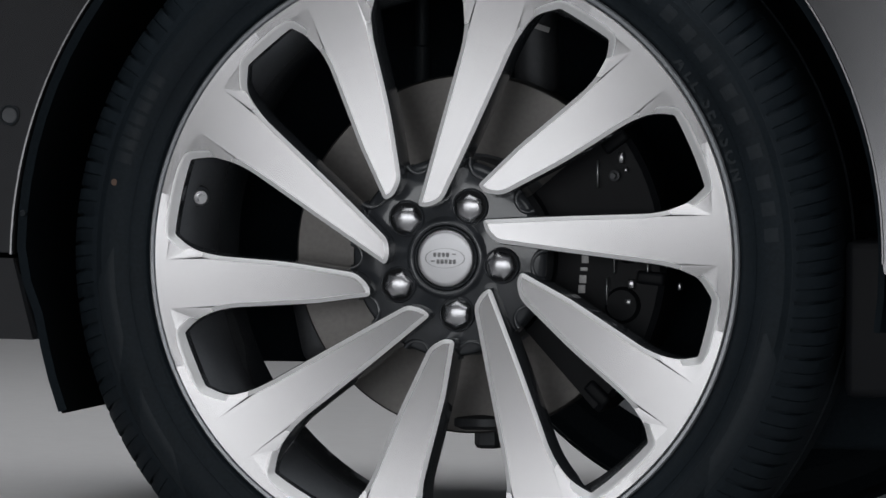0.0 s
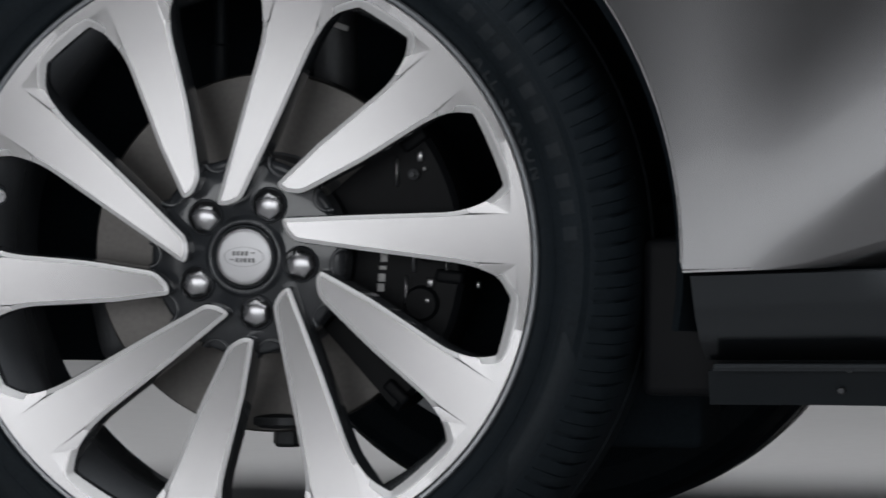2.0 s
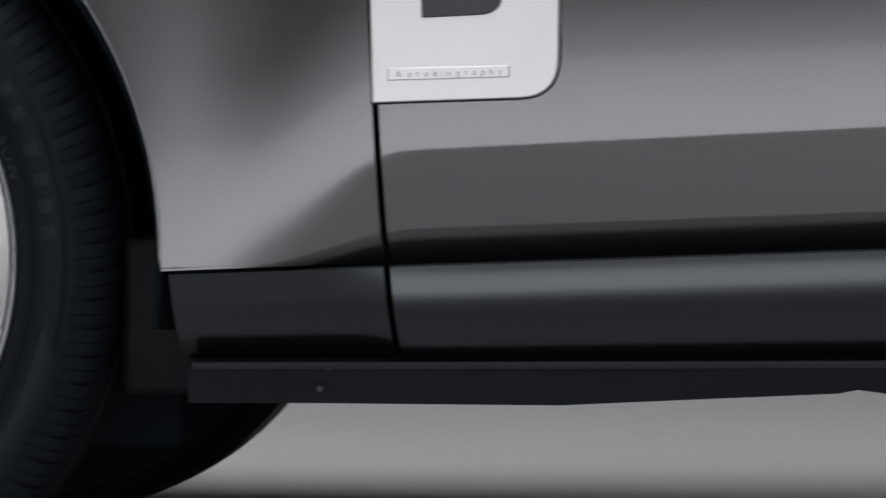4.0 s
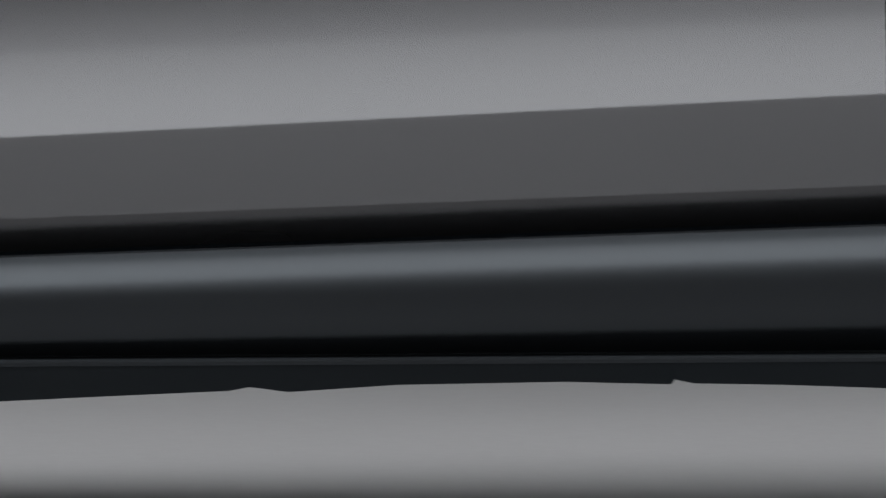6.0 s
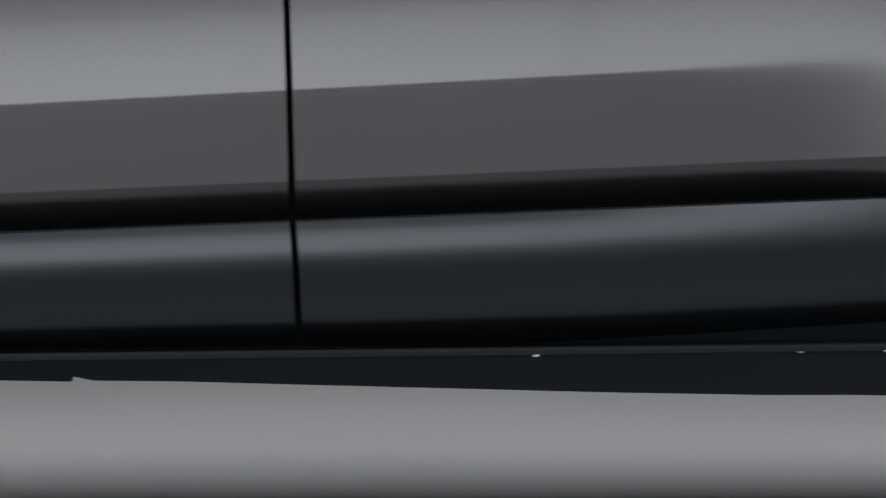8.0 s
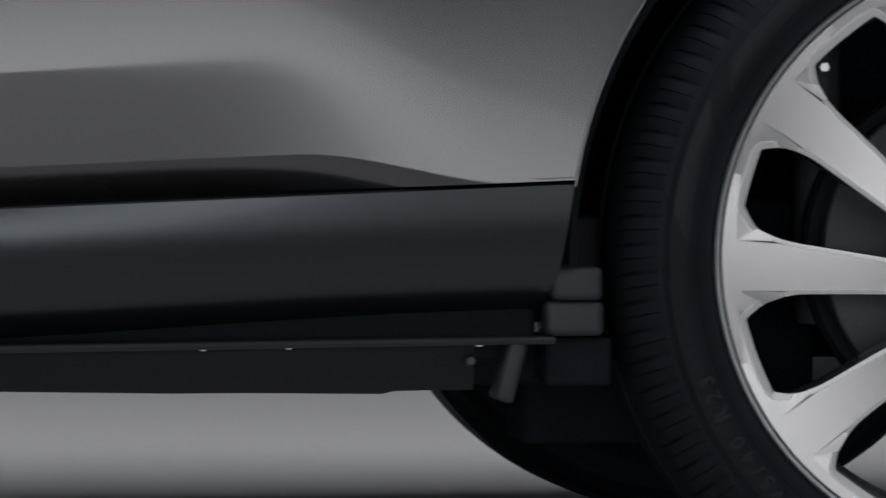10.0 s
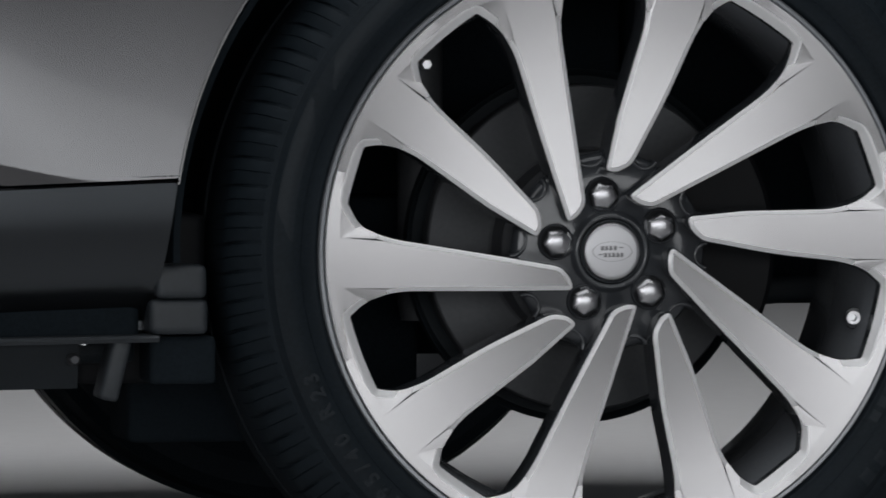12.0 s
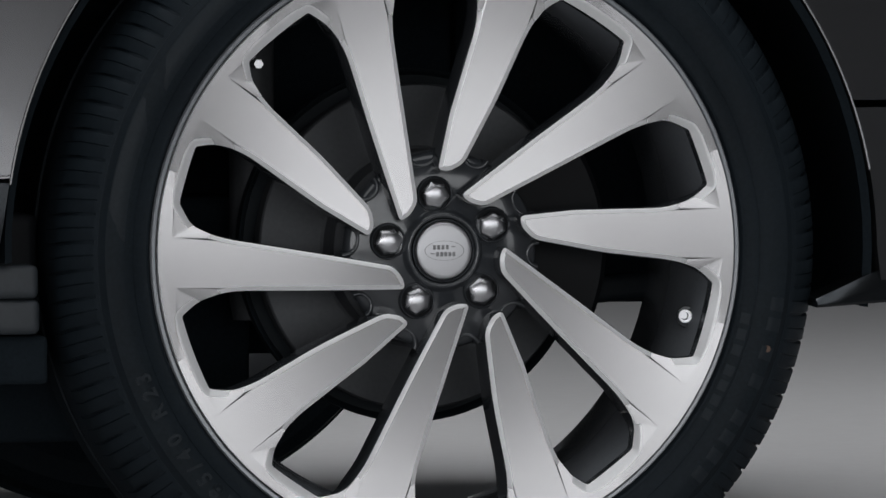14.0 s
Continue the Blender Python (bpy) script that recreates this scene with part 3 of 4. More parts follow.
# tyre: bead, flange guard, bulging sidewall, shoulder, tread with grooves
TYRE = turned_mesh("tyre", [(r, swell(y)) for r, y in ((0.3120, 0.020), (0.3170, 0.0075), (0.3195, 0.0005), (0.3212, -0.0040), (0.3235, -0.0052), (0.3250, -0.0050), (0.3360, -0.0088), (0.3380, -0.0100), (0.3384, -0.0094), (0.3456, -0.0125), (0.3577, -0.0140),
                            (0.3681, -0.0120), (0.3687, -0.0112), (0.3785, -0.0055), (0.3889, 0.003), (0.3975, 0.014), (0.4027, 0.028), (0.4056, 0.050), (0.4060, 0.076), (0.4073, 0.078), (0.4140, 0.080), (0.4145, 0.110),
                            (0.4140, 0.128), (0.4062, 0.130), (0.4062, 0.140), (0.4140, 0.142), (0.4140, 0.185), (0.4062, 0.187), (0.4050, 0.215), (0.3970, 0.245), (0.3796, 0.262), (0.3508, 0.268), (0.3180, 0.250))], 160, [RUBBER], sharp=28)


def block_mesh():
    """One shoulder block of the tread: smooth where it leaves the sidewall, parted from the next by a narrow groove."""
    prof = [(0.3640, -0.0118, 0.0), (0.3790, -0.0062, 0.0), (0.3830, -0.0028, 0.8), (0.3890, 0.0020, 1.0), (0.3965, 0.0095, 1.0), (0.4045, 0.0200, 1.0), (0.4095, 0.031, 1.0), (0.4120, 0.042, 0.5), (0.4143, 0.0795, 0.2)]
    half = 360 / 84 * 0.5
    v, f = [], []
    cols = ((-half, 0.0050), (-half + 0.16, 0.0046), (-half + 0.26, 0.0006), (-half + 0.42, 0.0), (-0.22, 0.0), (-0.15, 0.0016), (-0.03, 0.0016), (0.04, 0.0), (half - 0.42, 0.0), (half - 0.26, 0.0006), (half - 0.16, 0.0046), (half, 0.0050))
    for a, drop in cols:
        for i, (r, y, q) in enumerate(prof):
            t = radians(a + 1.1 * (i / 8) ** 2)
            rr, yy = r - drop * 0.8 * q, swell(y) + drop * 0.6 * q
            v.append((rr * math.cos(t), yy, rr * math.sin(t)))
    n = len(prof)
    for k in range(len(cols) - 1):
        for i in range(n - 1):
            f.append((k * n + i, k * n + i + 1, k * n + n + i + 1, k * n + n + i))
    return mesh_from("tread_block", v, f, [RUBBER], sharp=30)


BLOCK = block_mesh()


def arc_bar(name, r0, r1, a0, a1, depth, mat, lift=0.0004):
    """A low raised bar bent round the wheel."""
    v, f, _ = revolve([(r0, depth(r0))] + [(r0 + (r1 - r0) * q, depth(r0 + (r1 - r0) * q) - lift) for q in (0.03, 0.25, 0.5, 0.75, 0.97)] + [(r1, depth(r1))], max(4, int(abs(a1 - a0) / 3)), a0, a1)
    return mesh_from(name, v, f, [mat])


def plate_mesh(r0, r1, a0, a1, skew, mat):
    """A smooth raised field of the sidewall with slanting ends."""
    rows, cols = 5, 16
    v, f = [], []
    for i in range(cols + 1):
        for k in range(rows):
            q = k / (rows - 1)
            r = r0 + (r1 - r0) * q
            a = radians(a0 + (a1 - a0) * i / cols + skew * (q - 0.5))
            edge = i in (0, cols) or k in (0, rows - 1)
            v.append((r * math.cos(a), wall_depth(r) + (0.0002 if edge else -0.0005), r * math.sin(a)))
    for i in range(cols):
        for k in range(rows - 1):
            f.append((i * rows + k, i * rows + k + 1, i * rows + rows + k + 1, i * rows + rows + k))
    return mesh_from("sidewall_field", v, f, [mat])


def wall_depth(r):
    """Depth of the tyre's sidewall at a radius."""
    pts = [(0.3195, 0.0005), (0.3235, -0.0052), (0.325, -0.0050), (0.336, -0.0088), (0.3455, -0.0125), (0.3577, -0.0140), (0.3681, -0.0120), (0.3785, -0.0055), (0.3889, 0.003)]
    for (r0, y0), (r1, y1) in zip(pts, pts[1:]):
        if r <= r1:
            return swell(y0 + (y1 - y0) * (r - r0) / (r1 - r0))
    return swell(pts[-1][1])


def sidewall_word(word, size, radius, middle, span, wheel):
    """Raised letters round the sidewall, their feet towards the hub."""
    made, width = letters(word, size, MARK, 0.0006, 0.028 * size)
    for me, x in made:
        a = radians(middle - (x / width - 0.5) * span)
        m = Matrix.Rotation(-(a - math.pi / 2), 4, "Y") @ Matrix.Translation((0, wall_depth(radius + size * 0.35) - 0.0002, radius)) @ Matrix.Rotation(radians(90), 4, "X")
        part("letter", me, wheel, "", m)


def wheel(x, spin, words, mirror=False):
    at = Matrix.Translation((x, 0, HUBZ)) if not mirror else Matrix.Translation((x, 2 * MID, HUBZ)) @ Matrix.Rotation(math.pi, 4, "Z")
    rim = part("wheel", BARREL, car, "silver turned alloy wheel with ten swept spokes over dark grey", at)
    part("tyre", TYRE, rim, "black all-season tyre")
    turn = lambda a: Matrix.Rotation(-radians(a), 4, "Y")
    for k in range(5):
        part("spoke", SPOKE_LONG, rim, "long turned silver spoke", turn(spin + 72 * k))
        part("spoke", SPOKE_SHORT, rim, "short turned silver spoke", turn(spin + 72 * k))
        if mirror:
            continue
        a = radians(spin + 64.8 + 72 * k)
        spot = Matrix.Translation((0.0597 * math.cos(a), 0, 0.0597 * math.sin(a)))
        part("nut_pocket", POCKET, rim, "black recess", spot)
        part("lug_nut", LUG, rim, "bright chrome hexagonal nut", spot @ turn(17 * k + 5))
    hub_part = part("hub", HUB, rim, "dark grey glossy hub")
    for k in range(5):
        for lip, a, r in ((LIP_NARROW, 35.5, 0.1065), (LIP_WIDE, 68.0, 0.1080)):
            q = spin + 72 * k + a
            part("web_lip", lip, hub_part, "", turn(q) @ Matrix.Translation((r, 0.0185, 0)))
    if mirror:
        return rim
    part("centre_cap", CAP, rim, "satin silver cap")
    part("cap_ring", BEAD, rim, "dark ring round the cap")
    oval = [(0.0215 * math.cos(radians(10 * k)), 0.0105 * math.sin(radians(10 * k))) for k in range(36)]
    ring_v, ring_f = [], []
    for s, y in ((1.0, 0.0044), (1.0, 0.0037), (0.965, 0.0037), (0.965, 0.0044)):
        ring_v += [(px * s, y, pz * s) for px, pz in oval]
    for k in range(3):
        for i in range(36):
            ring_f.append((36 * k + i, 36 * k + (i + 1) % 36, 36 * k + 36 + (i + 1) % 36, 36 * k + 36 + i))
    part("oval_outline", mesh_from("oval_outline", ring_v, ring_f, [ENGRAVE]), rim, "thin grey oval line")
    for row, count, x0, pitch in ((0.0036, 4, -0.0108, 0.0046), (-0.0036, 5, -0.0074, 0.0044)):
        for k in range(count):
            part("emblem_bar", EMBLEM, rim, "plain grey emblem bar", Matrix.Translation((x0 + pitch * k, 0.0038, row)))
    for dx, dz in ((0.0098, 0.0042), (-0.0128, -0.0030)):
        part("emblem_dash", EMBLEM_DASH, rim, "plain grey emblem dash", Matrix.Translation((dx, 0.0038, dz)))
    a = radians(spin + (167.3 if x < 1 else 23.3))
    m = Matrix.Translation((0.2815 * math.cos(a), 0.030, 0.2815 * math.sin(a))) @ turn(math.degrees(a)) @ Matrix.Rotation(radians(-24), 4, "Z")
    part("valve", VALVE, rim, "small steel valve with a hexagonal nut", m)
    a = radians(167.5 if x < 1 else -17.2)
    part("balance_dot", turned_mesh("balance_dot", [(0.0, -0.0006), (0.0034, -0.0005), (0.0038, 0.0004)], 14, [DOT]), rim, "small faded orange paint dot", Matrix.Translation((0.3615 * math.cos(a), wall_depth(0.3615), 0.3615 * math.sin(a))))
    for kind, *rest in words:
        if kind == "word":
            sidewall_word(*rest, rim)
        elif kind == "field":
            part("sidewall_field", plate_mesh(*rest, MARK), rim, "smooth raised field on the sidewall")
        else:
            part("sidewall_mark", arc_bar("sidewall_mark", *rest, wall_depth, MARK), rim, "raised rubber bar on the sidewall")
    return rim


# words: readable ones in letters, the rest as plain raised bars (radii, degrees from the rear, counter-clockwise)
FRONT_MARKS = [("word", "ALL SEASON", 0.0185, 0.3232, 27.4, 26.0)]
FRONT_MARKS += [("bar", 0.3475, 0.3630, a - 1.15, a + 1.15) for a in (55.3, 51, 46.3, 41.7, 37.6)] + [("bar", 0.3445, 0.3650, 33.2, 34.2)]
FRONT_MARKS += [("bar", 0.3475, 0.3630, a - 1.15, a + 1.15) for a in (29.7, 25.2, 18.8, 13.5, 9.0, 4.6)]
FRONT_MARKS += [("bar", 0.3480, 0.3680, a - 0.9, a + 0.9) for a in (148.6, 151.2, 153.6, 156, 158.4, 160.6, 163)]
FRONT_MARKS += [("bar", 0.3390, 0.3396, -60, -12), ("bar", 0.3480, 0.3485, -60, -8)]
FRONT_MARKS += [("field", 0.352, 0.374, 181, 198, 7), ("field", 0.352, 0.374, 206, 219, 7), ("field", 0.352, 0.374, -38, -13, -6), ("bar", 0.3750, 0.3756, 0, 359.9)]
REAR_MARKS = [("field", 0.346, 0.368, 128, 149, -7), ("field", 0.346, 0.368, 155, 176, -7), ("bar", 0.3750, 0.3756, 0, 359.9), ("word", "285/40 R23", 0.0220, 0.3450, 214.5, 29.0)]
REAR_MARKS += [("bar", 0.354, 0.369, a - 1.15, a + 1.15) for a in (-9.5, -13, -18, -23, -29.8, -33.6, -37.4, -41.4)]
REAR_MARKS += [("bar", 0.3265, 0.336, a - 1.0, a + 1.0) for a in (-13, -16, -19, -23, -26, -29, -32)]
wheel_f = wheel(0.0, 0.0, FRONT_MARKS)
wheel_r = wheel(WB, -38.6, REAR_MARKS)
wheel(0.0, 20.0, (), True)
wheel(WB, 50.0, (), True)

# ---------------------------------------------------------------- brakes and chassis behind the wheels
DISC_F = turned_mesh("brake_disc", [(0.0, 0.06), (0.085, 0.06), (0.095, 0.066), (0.099, 0.085), (0.105, 0.118), (0.108, 0.120), (0.190, 0.120), (0.192, 0.122), (0.192, 0.150), (0.10, 0.152)], 96, [HAT, IRON],
                     [0, 0, 0, 0, 0, 1, 1, 1, 1])
DISC_R = turned_mesh("brake_disc", [(0.0, 0.06), (0.085, 0.06), (0.095, 0.066), (0.099, 0.095), (0.105, 0.118), (0.108, 0.120), (0.172, 0.120), (0.174, 0.122), (0.174, 0.145), (0.10, 0.147)], 96, [HAT, HAT],
                     [0, 0, 0, 0, 0, 1, 1, 1, 1])
SHIELD = turned_mesh("dust_shield", [(0.10, 0.165), (0.183, 0.160), (0.187, 0.152), (0.190, 0.150), (0.190, 0.168)], 80, [PLASTIC])
disc_f = part("brake_disc", DISC_F, car, "ground iron brake disc with a grey hub", Matrix.Translation((0, 0, HUBZ)))
disc_r = part("brake_disc", DISC_R, car, "dark grey coated brake disc", Matrix.Translation((WB, 0, HUBZ)))
part("dust_shield", SHIELD, disc_r, "black dust shield behind the disc")


def ring_block(name, r0, r1, a0, a1, y0, y1, mat, parent, label, at):
    """A bent block, such as a brake caliper, bevelled at its edges."""
    e = 0.006
    prof = [(r0, y1), (r0, y0 + e), (r0 + e, y0), (r1 - e, y0), (r1, y0 + e), (r1, y1)]
    v, f, _ = revolve(prof, 18, a0, a1)
    n = len(prof)
    f += [tuple(range(n)), tuple(range(18 * n, 19 * n))]
    return part(name, mesh_from(name, v, f, [mat], sharp=25), parent, label, at)


cal = ring_block("brake_caliper", 0.100, 0.222, -48, 40, 0.075, 0.17, CALIPER, car, "glossy black brake caliper with white print", Matrix.Translation((0.0, 0, HUBZ)))
ring_block("brake_caliper", 0.105, 0.20, -26, 34, 0.085, 0.17, CALIPER, car, "black brake caliper", Matrix.Translation((WB, 0, HUBZ)))

for k in range(5):
    h = (0.0085, 0.0085, 0.004, 0.0085, 0.0085)[k]
    part("print_bar", box_mesh("print_bar", 0.0075, 0.001, h, WHITE, 0.0003, 1), cal, "white printed bar", Matrix.Translation((0.1365 - 0.0012 * k, 0.0744, 0.008 - 0.0105 * k)))
for x, z, w, h in ((0.168, 0.005, 0.002, 0.045), (0.160, -0.036, 0.002, 0.03), (0.186, -0.028, 0.007, 0.010), (0.183, -0.047, 0.007, 0.007), (0.204, -0.012, 0.002, 0.02), (0.150, -0.062, 0.016, 0.002), (0.196, 0.03, 0.014, 0.002), (0.150, 0.088, 0.002, 0.03), (0.238, -0.03, 0.004, 0.008), (0.175, 0.105, 0.006, 0.012), (0.180, 0.092, 0.004, 0.005)):
    part("caliper_pin", box_mesh("caliper_pin", w, 0.008, h, NUT, 0.001, 1), cal, "small steel pin", Matrix.Translation((x, 0.072, z)))
for x, z, w, h in ((0.190, 0.010, 0.020, 0.028), (0.172, -0.085, 0.035, 0.008)):
    part("caliper_rib", box_mesh("caliper_rib", w, 0.012, h, CALIPER, 0.003, 2), cal, "", Matrix.Translation((x, 0.072, z)))

for a in (-34, -16, 4):
    q = radians(a)
    boss = part("piston_boss", turned_mesh("piston_boss", [(0.0, -0.006), (0.016, -0.006), (0.0185, -0.003), (0.020, 0.004)], 28, [CALIPER]), cal, "", Matrix.Translation((0.183 * math.cos(q), 0.074, 0.183 * math.sin(q))))
for a in (-44, -6, 36):
    q = radians(a)
    part("caliper_bridge", box_mesh("caliper_bridge", 0.030, 0.020, 0.014, CALIPER, 0.004, 2), cal, "", Matrix.Translation((0.208 * math.cos(q), 0.076, 0.208 * math.sin(q))) @ Matrix.Rotation(-q, 4, "Y"))
part("bleed_nipple", turned_mesh("bleed_nipple", [(0.0, -0.014), (0.003, -0.014), (0.0034, -0.008), (0.006, -0.007), (0.006, 0.0)], 10, [HAT], sharp=25), cal, "small steel nipple", Matrix.Translation((0.168, 0.074, 0.086)))
joint = part("ball_joint", turned_mesh("ball_joint", [(0.0, 0.0), (0.045, 0.0), (0.050, 0.004), (0.050, 0.012), (0.040, 0.016), (0.034, 0.05), (0.0, 0.06)], 36, [HAT]), car, "grey steel ball joint under the hub",
             Matrix.Translation((0.012, 0.16, 0.212)) @ Matrix.Rotation(radians(90), 4, "X"))
part("castle_nut", turned_mesh("castle_nut", [(0.0, -0.022), (0.014, -0.022), (0.017, -0.018), (0.017, 0.0)], 6, [HAT], sharp=20), joint, "", Matrix.Translation((0, 0, 0)))
arm = part("control_arm", box_mesh("control_arm", 0.10, 0.30, 0.045, HAT, 0.015, 3), car, "grey cast suspension arm", Matrix.Translation((-0.16, 0.30, 0.335)) @ Matrix.Rotation(radians(20), 4, "Z"))
part("bush", turned_mesh("bush", [(0.0, -0.01), (0.012, -0.01), (0.026, -0.004), (0.028, 0.03), (0.0, 0.03)], 24, [HAT]), arm, "", Matrix.Translation((-0.02, -0.16, 0.01)))

knuckle = part("knuckle", box_mesh("knuckle", 0.075, 0.06, 0.085, HAT, 0.022, 4), car, "grey cast steering knuckle", Matrix.Translation((-0.172, 0.20, 0.322)) @ Matrix.Rotation(radians(-12), 4, "Y"))
hose = part("brake_hose", turned_mesh("brake_hose", [(0.0, -0.17), (0.007, -0.17), (0.0075, -0.02), (0.010, -0.018), (0.010, 0.02), (0.0075, 0.022), (0.0075, 0.17), (0.0, 0.17)], 14, [PLASTIC], sharp=40), car, "black rubber brake hose", Matrix.Translation((-0.075, 0.21, 0.60)) @ Matrix.Rotation(radians(90), 4, "X") @ Matrix.Rotation(radians(10), 4, "Y"))
# parking brake motor and trailing link seen through the rear wheel
motor = part("brake_motor", turned_mesh("brake_motor", [(0.0, -0.02), (0.022, -0.02), (0.028, -0.014), (0.030, 0.0), (0.030, 0.06), (0.0, 0.06)], 28, [PLASTIC], sharp=40), car, "black plastic brake motor", Matrix.Translation((WB + 0.135, 0.135, 0.418)))
part("motor_screw", turned_mesh("motor_screw", [(0.0, -0.005), (0.003, -0.005), (0.004, 0.0)], 6, [NUT], sharp=20), motor, "small steel screw", Matrix.Translation((0.012, -0.019, -0.006)))
part("trailing_link", box_mesh("trailing_link", 0.16, 0.03, 0.030, PLASTIC, 0.010, 3), car, "black suspension link", Matrix.Translation((WB + 0.235, 0.26, 0.345)) @ Matrix.Rotation(radians(-4), 4, "Y"))

# stone guard and bracket ahead of the rear wheel
guard = part("stone_guard", box_mesh("stone_guard", 0.054, 0.06, 0.035, PAD, 0.009, 4), car, "grey moulded rubber stone guard", Matrix.Translation((2.760, 0.040, 0.372)))
part("guard_step", box_mesh("guard_step", 0.062, 0.06, 0.037, PAD, 0.009, 4), guard, "", Matrix.Translation((-0.002, 0.004, -0.0365)))
part("guard_foot", box_mesh("guard_foot", 0.07, 0.07, 0.05, FELT, 0.006, 2), guard, "", Matrix.Translation((0.004, 0.02, -0.082)))
bracket = part("bracket", box_mesh("bracket", 0.020, 0.05, 0.066, PAD, 0.005, 2), car, "grey steel bracket under the sill", Matrix.Translation((2.690, 0.03, 0.282)) @ Matrix.Rotation(radians(14), 4, "Y"))
part("bracket_bolt", turned_mesh("bracket_bolt", [(0.0, -0.012), (0.004, -0.012), (0.006, -0.008), (0.007, 0.004)], 12, [HAT]), bracket, "steel bolt", Matrix.Translation((-0.042, 0.0, 0.0)))

# ---------------------------------------------------------------- trim on the front door


def on_side(name, poly, lift, thick, mat, parent, label, flat=0.5):
    """A plate that lies on the body side, its lifted face smaller by a small bevel."""
    v, f, n = [], [], len(poly)
    for pts, off in ((inset(poly, 0.0012), lift + thick), (poly, lift + thick - 0.001), (poly, lift)):
        v += [(x, (1 - flat) * side(x, z) + flat * side(x, 0.57) - off, z) for x, z in pts]
    f.append(tuple(range(n)))
    for k in range(2):
        for i in range(n):
            f.append((k * n + i, k * n + (i + 1) % n, k * n + n + (i + 1) % n, k * n + n + i))
    return part(name, mesh_from(name, v, f, [mat], sharp=25), parent, label)


plate = rounded([(0.6925, 0.5635), (0.884, 0.5705), (0.884, 0.80), (0.684, 0.80)], [0.0, 0.040, 0.03, 0.03], 10)
seal = on_side("trim_seal", inset(plate, -0.0022), 0.0, 0.0015, PLASTIC, near_door, "thin black seal round the trim plate", 0.0)
gill = on_side("gill_trim", plate, 0.0016, 0.0045, BADGE, near_door, "satin silver trim plate")
slot = rounded([(0.743, 0.6505), (0.825, 0.6545), (0.832, 0.76), (0.738, 0.76)], [0.001, 0.022, 0.02, 0.02], 8)
# a darker grey plate laid on the trim, with no recess cut
on_side("gill_slot", slot, 0.0060, 0.0012, HAT, gill, "grey plate in the place of the vent slot")
nameplate = rounded([(0.708, 0.5860), (0.834, 0.5900), (0.834, 0.6025), (0.708, 0.5995)], 0.001, 2)
on_side("name_strip", nameplate, 0.0053, 0.0010, BADGE, gill, "thin satin strip with engraved letters")
made, width = letters("Autobiography", 0.0090, ENGRAVE, 0.0002)
for me, x in made:
    px = 0.713 + x * 0.116 / width
    pz = 0.5895 + (px - 0.708) * 0.030
    part("letter", me, gill, "", Matrix.Translation((px, 0.5 * (side(px, pz) + side(px, 0.57)) - 0.0064, pz)) @ Matrix.Rotation(radians(90), 4, "X"))

sensor_at = Matrix.Translation((-0.478, side(-0.478, 0.548) - 0.0045, 0.548))
sensor = part("parking_sensor", turned_mesh("parking_sensor", [(0.0, 0.0012), (0.0082, 0.0012), (0.0088, 0.002)], 28, [HAT]), car, "round grey parking sensor", sensor_at)
part("sensor_ring", turned_mesh("sensor_ring", [(0.0088, 0.003), (0.0090, -0.0004), (0.0108, -0.0006), (0.0114, 0.003)], 28, [PLASTIC]), sensor, "black ring")
part("clip", turned_mesh("clip", [(0.0, -0.001), (0.003, -0.001), (0.004, 0.002)], 12, [PLASTIC]), car, "small black clip", Matrix.Translation((-0.4585, side(-0.4585, 0.444) - 0.001, 0.444)))



def arch_lip(hub, a0, a1, label):
    """The turned-in painted edge of a wheel arch."""
    v, f, n = [], [], 64
    for i in range(n + 1):
        a = radians(a0 + (a1 - a0) * i / n)
        for r, off in ((ARCH + 0.0015, 0.0005), (ARCH + 0.0006, -0.0012), (ARCH - 0.0012, -0.0010), (ARCH - 0.0022, 0.0015), (ARCH - 0.0016, 0.012)):
            x, z = r * math.cos(a), r * math.sin(a)
            v.append((hub + x, side(hub + (ARCH + 0.001) * math.cos(a), HUBZ + (ARCH + 0.001) * math.sin(a)) + off, HUBZ + z))
    for i in range(n):
        for k in range(4):
            f.append((i * 5 + k, i * 5 + k + 1, i * 5 + k + 6, i * 5 + k + 5))
    return part("arch_lip", mesh_from("arch_lip", v, f, [PAINT]), car, label)


arch_lip(0.0, 0, 180, "thin painted lip of the front wheel arch")
arch_lip(WB, 10, 171, "thin painted lip of the rear wheel arch")


def lip_section(x):
    q = x - WB - 0.401
    y = side(x, 0.36) - 0.004
    low = 0.334 + 0.05 * q
    high = min(low + 0.036, 0.345 + 0.40 * q)
    return [(y + 0.004, low + 0.002, 0), (y, low + 0.005, 0), (y + 0.001, 0.5 * (low + high), 0), (y + 0.008, high, 0), (y + 0.06, high, 0), (y + 0.06, low + 0.004, 0)]


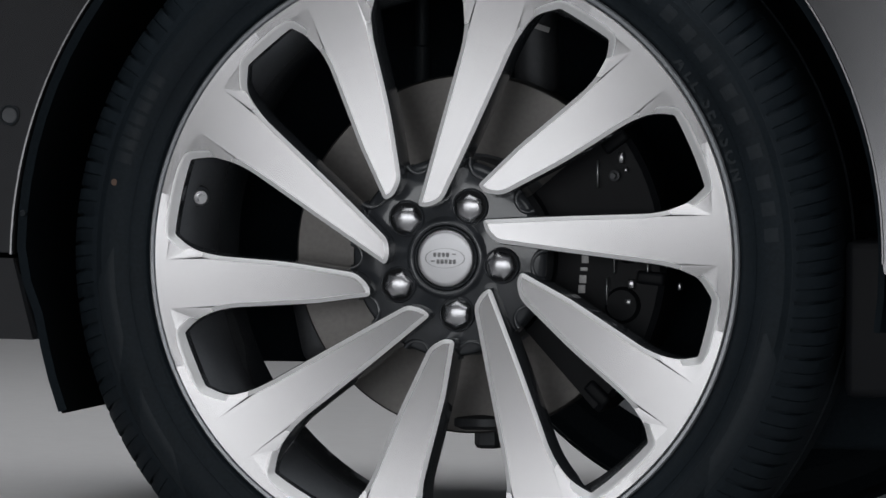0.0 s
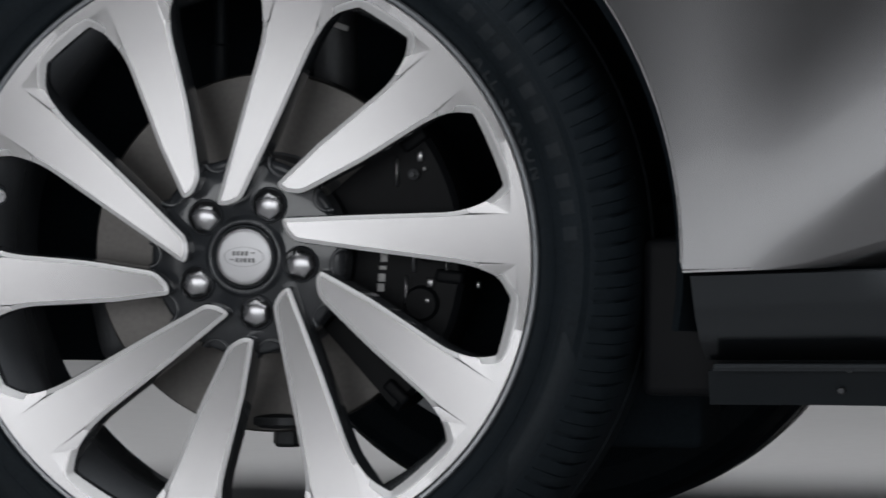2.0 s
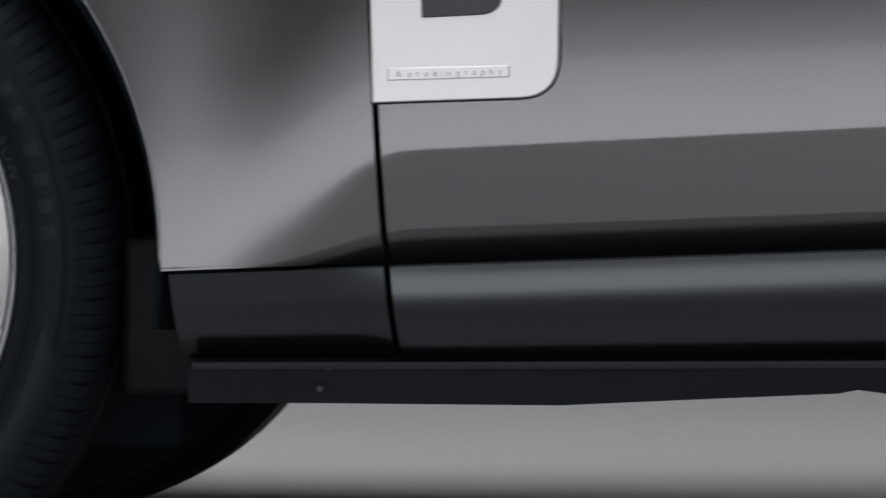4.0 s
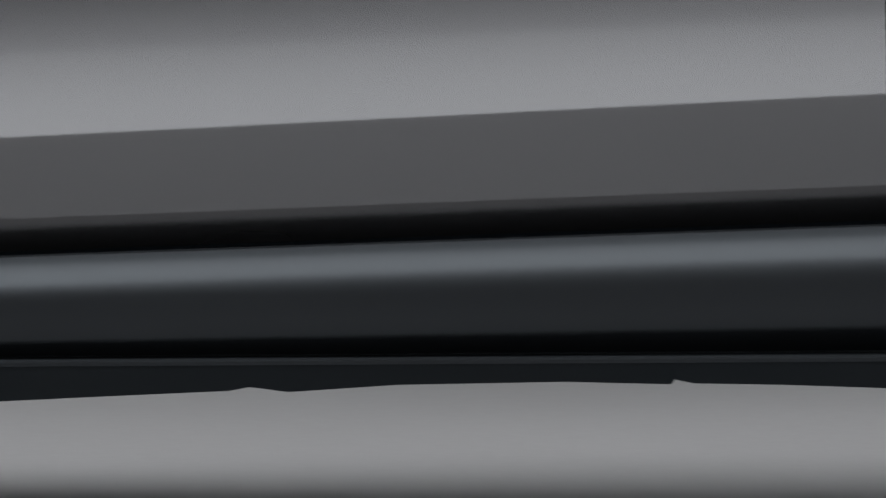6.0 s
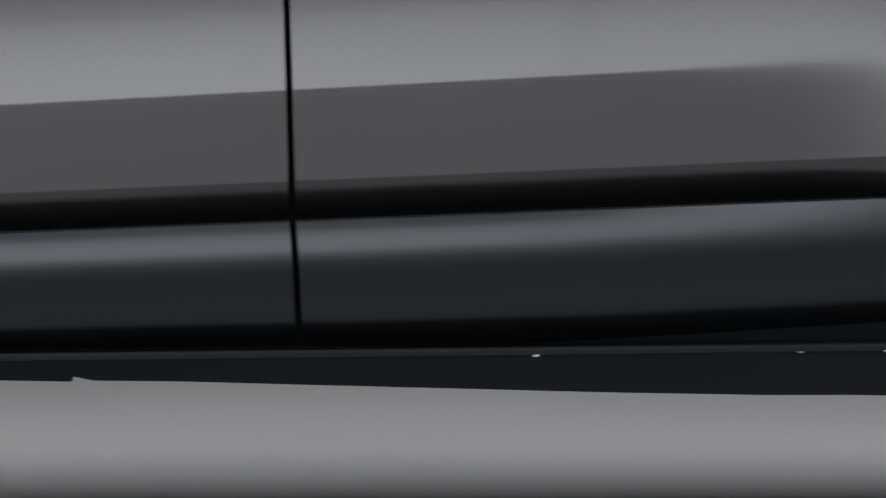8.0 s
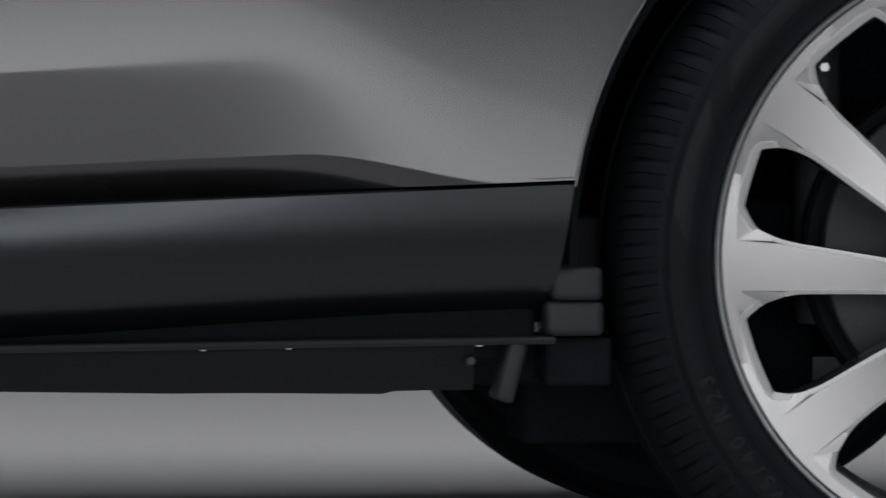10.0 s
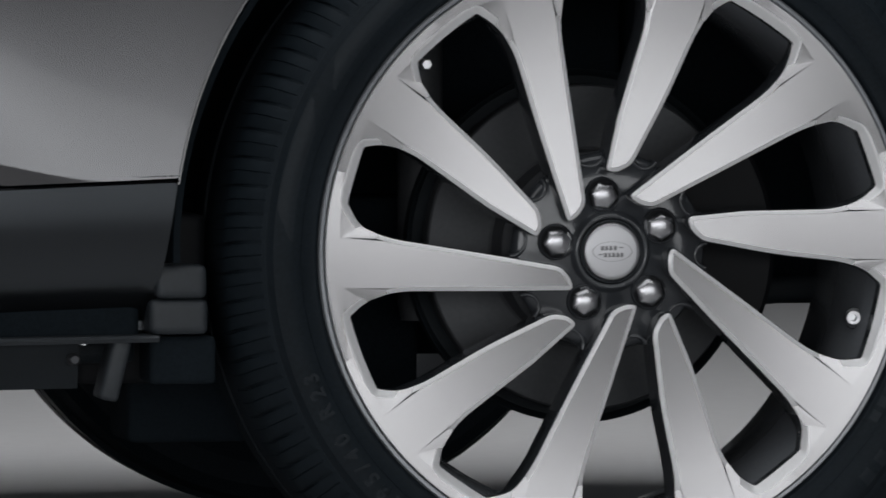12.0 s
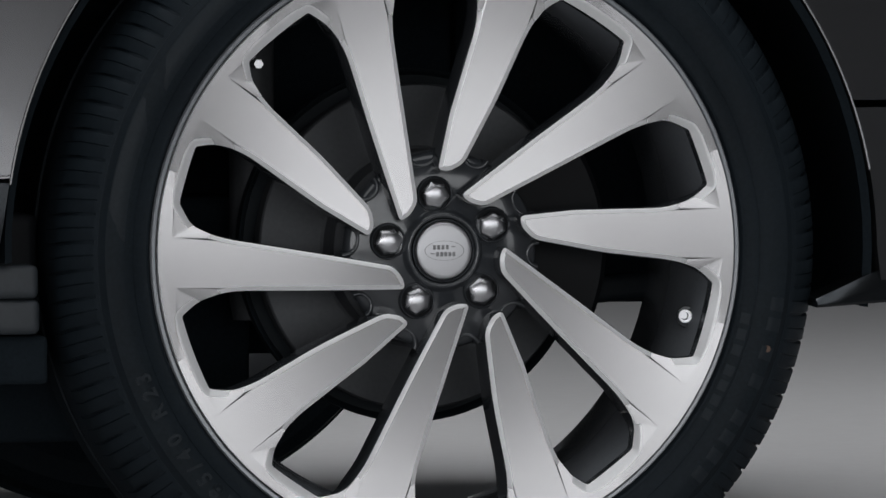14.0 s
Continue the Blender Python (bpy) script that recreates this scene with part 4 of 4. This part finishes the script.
part("bumper_lip", bar_mesh("bumper_lip", lip_section, WB + 0.401, WB + 0.62, 14, SHADED_PAINT), car, "glossy dark lower lip of the rear bumper")

# struts behind the wheels
strut = part("strut", turned_mesh("strut", [(0.0, -0.30), (0.022, -0.30), (0.024, -0.28), (0.024, 0.10), (0.034, 0.11), (0.034, 0.22), (0.0, 0.23)], 24, [HAT]), car, "dark grey steel strut", Matrix.Translation((0.045, 0.24, 0.66)) @ Matrix.Rotation(radians(90), 4, "X"))
part("hose_tag", box_mesh("hose_tag", 0.019, 0.002, 0.006, WHITE, 0.0006, 1), strut, "small white tag", Matrix.Translation((0.012, -0.019, 0.030)) @ Matrix.Rotation(radians(-90), 4, "X") @ Matrix.Rotation(radians(18), 4, "Y"))
damper = part("damper", turned_mesh("damper", [(0.0, -0.28), (0.02, -0.28), (0.024, -0.26), (0.024, 0.12), (0.03, 0.13), (0.03, 0.2), (0.0, 0.21)], 24, [HAT]), car, "dark grey steel damper", Matrix.Translation((WB - 0.165, 0.20, 0.60)) @ Matrix.Rotation(radians(90), 4, "X"))
# bright bolt added on the damper to stand for a small glint
part("glint_bolt", turned_mesh("glint_bolt", [(0.0, -0.012), (0.005, -0.012), (0.006, -0.009), (0.006, 0.0)], 6, [NUT], sharp=20), damper, "small steel bolt", Matrix.Translation((0.0, -0.005, 0.026)) @ Matrix.Rotation(radians(-90), 4, "X"))
link = part("control_link", box_mesh("control_link", 0.20, 0.035, 0.035, HAT, 0.012, 3), car, "dark cast suspension link", Matrix.Translation((WB + 0.09, 0.24, 0.372)) @ Matrix.Rotation(radians(8), 4, "Y"))
part("link_bush", turned_mesh("link_bush", [(0.0, -0.03), (0.014, -0.03), (0.026, -0.026), (0.028, 0.02), (0.0, 0.02)], 24, [HAT]), link, "", Matrix.Translation((-0.08, 0.0, -0.012)))

# ---------------------------------------------------------------- shoulder blocks of the tyre treads
for w in (wheel_f, wheel_r):
    for k in range(84):
        part("tread_block", BLOCK, w, "", Matrix.Rotation(radians(360 / 84 * k), 4, "Y"))
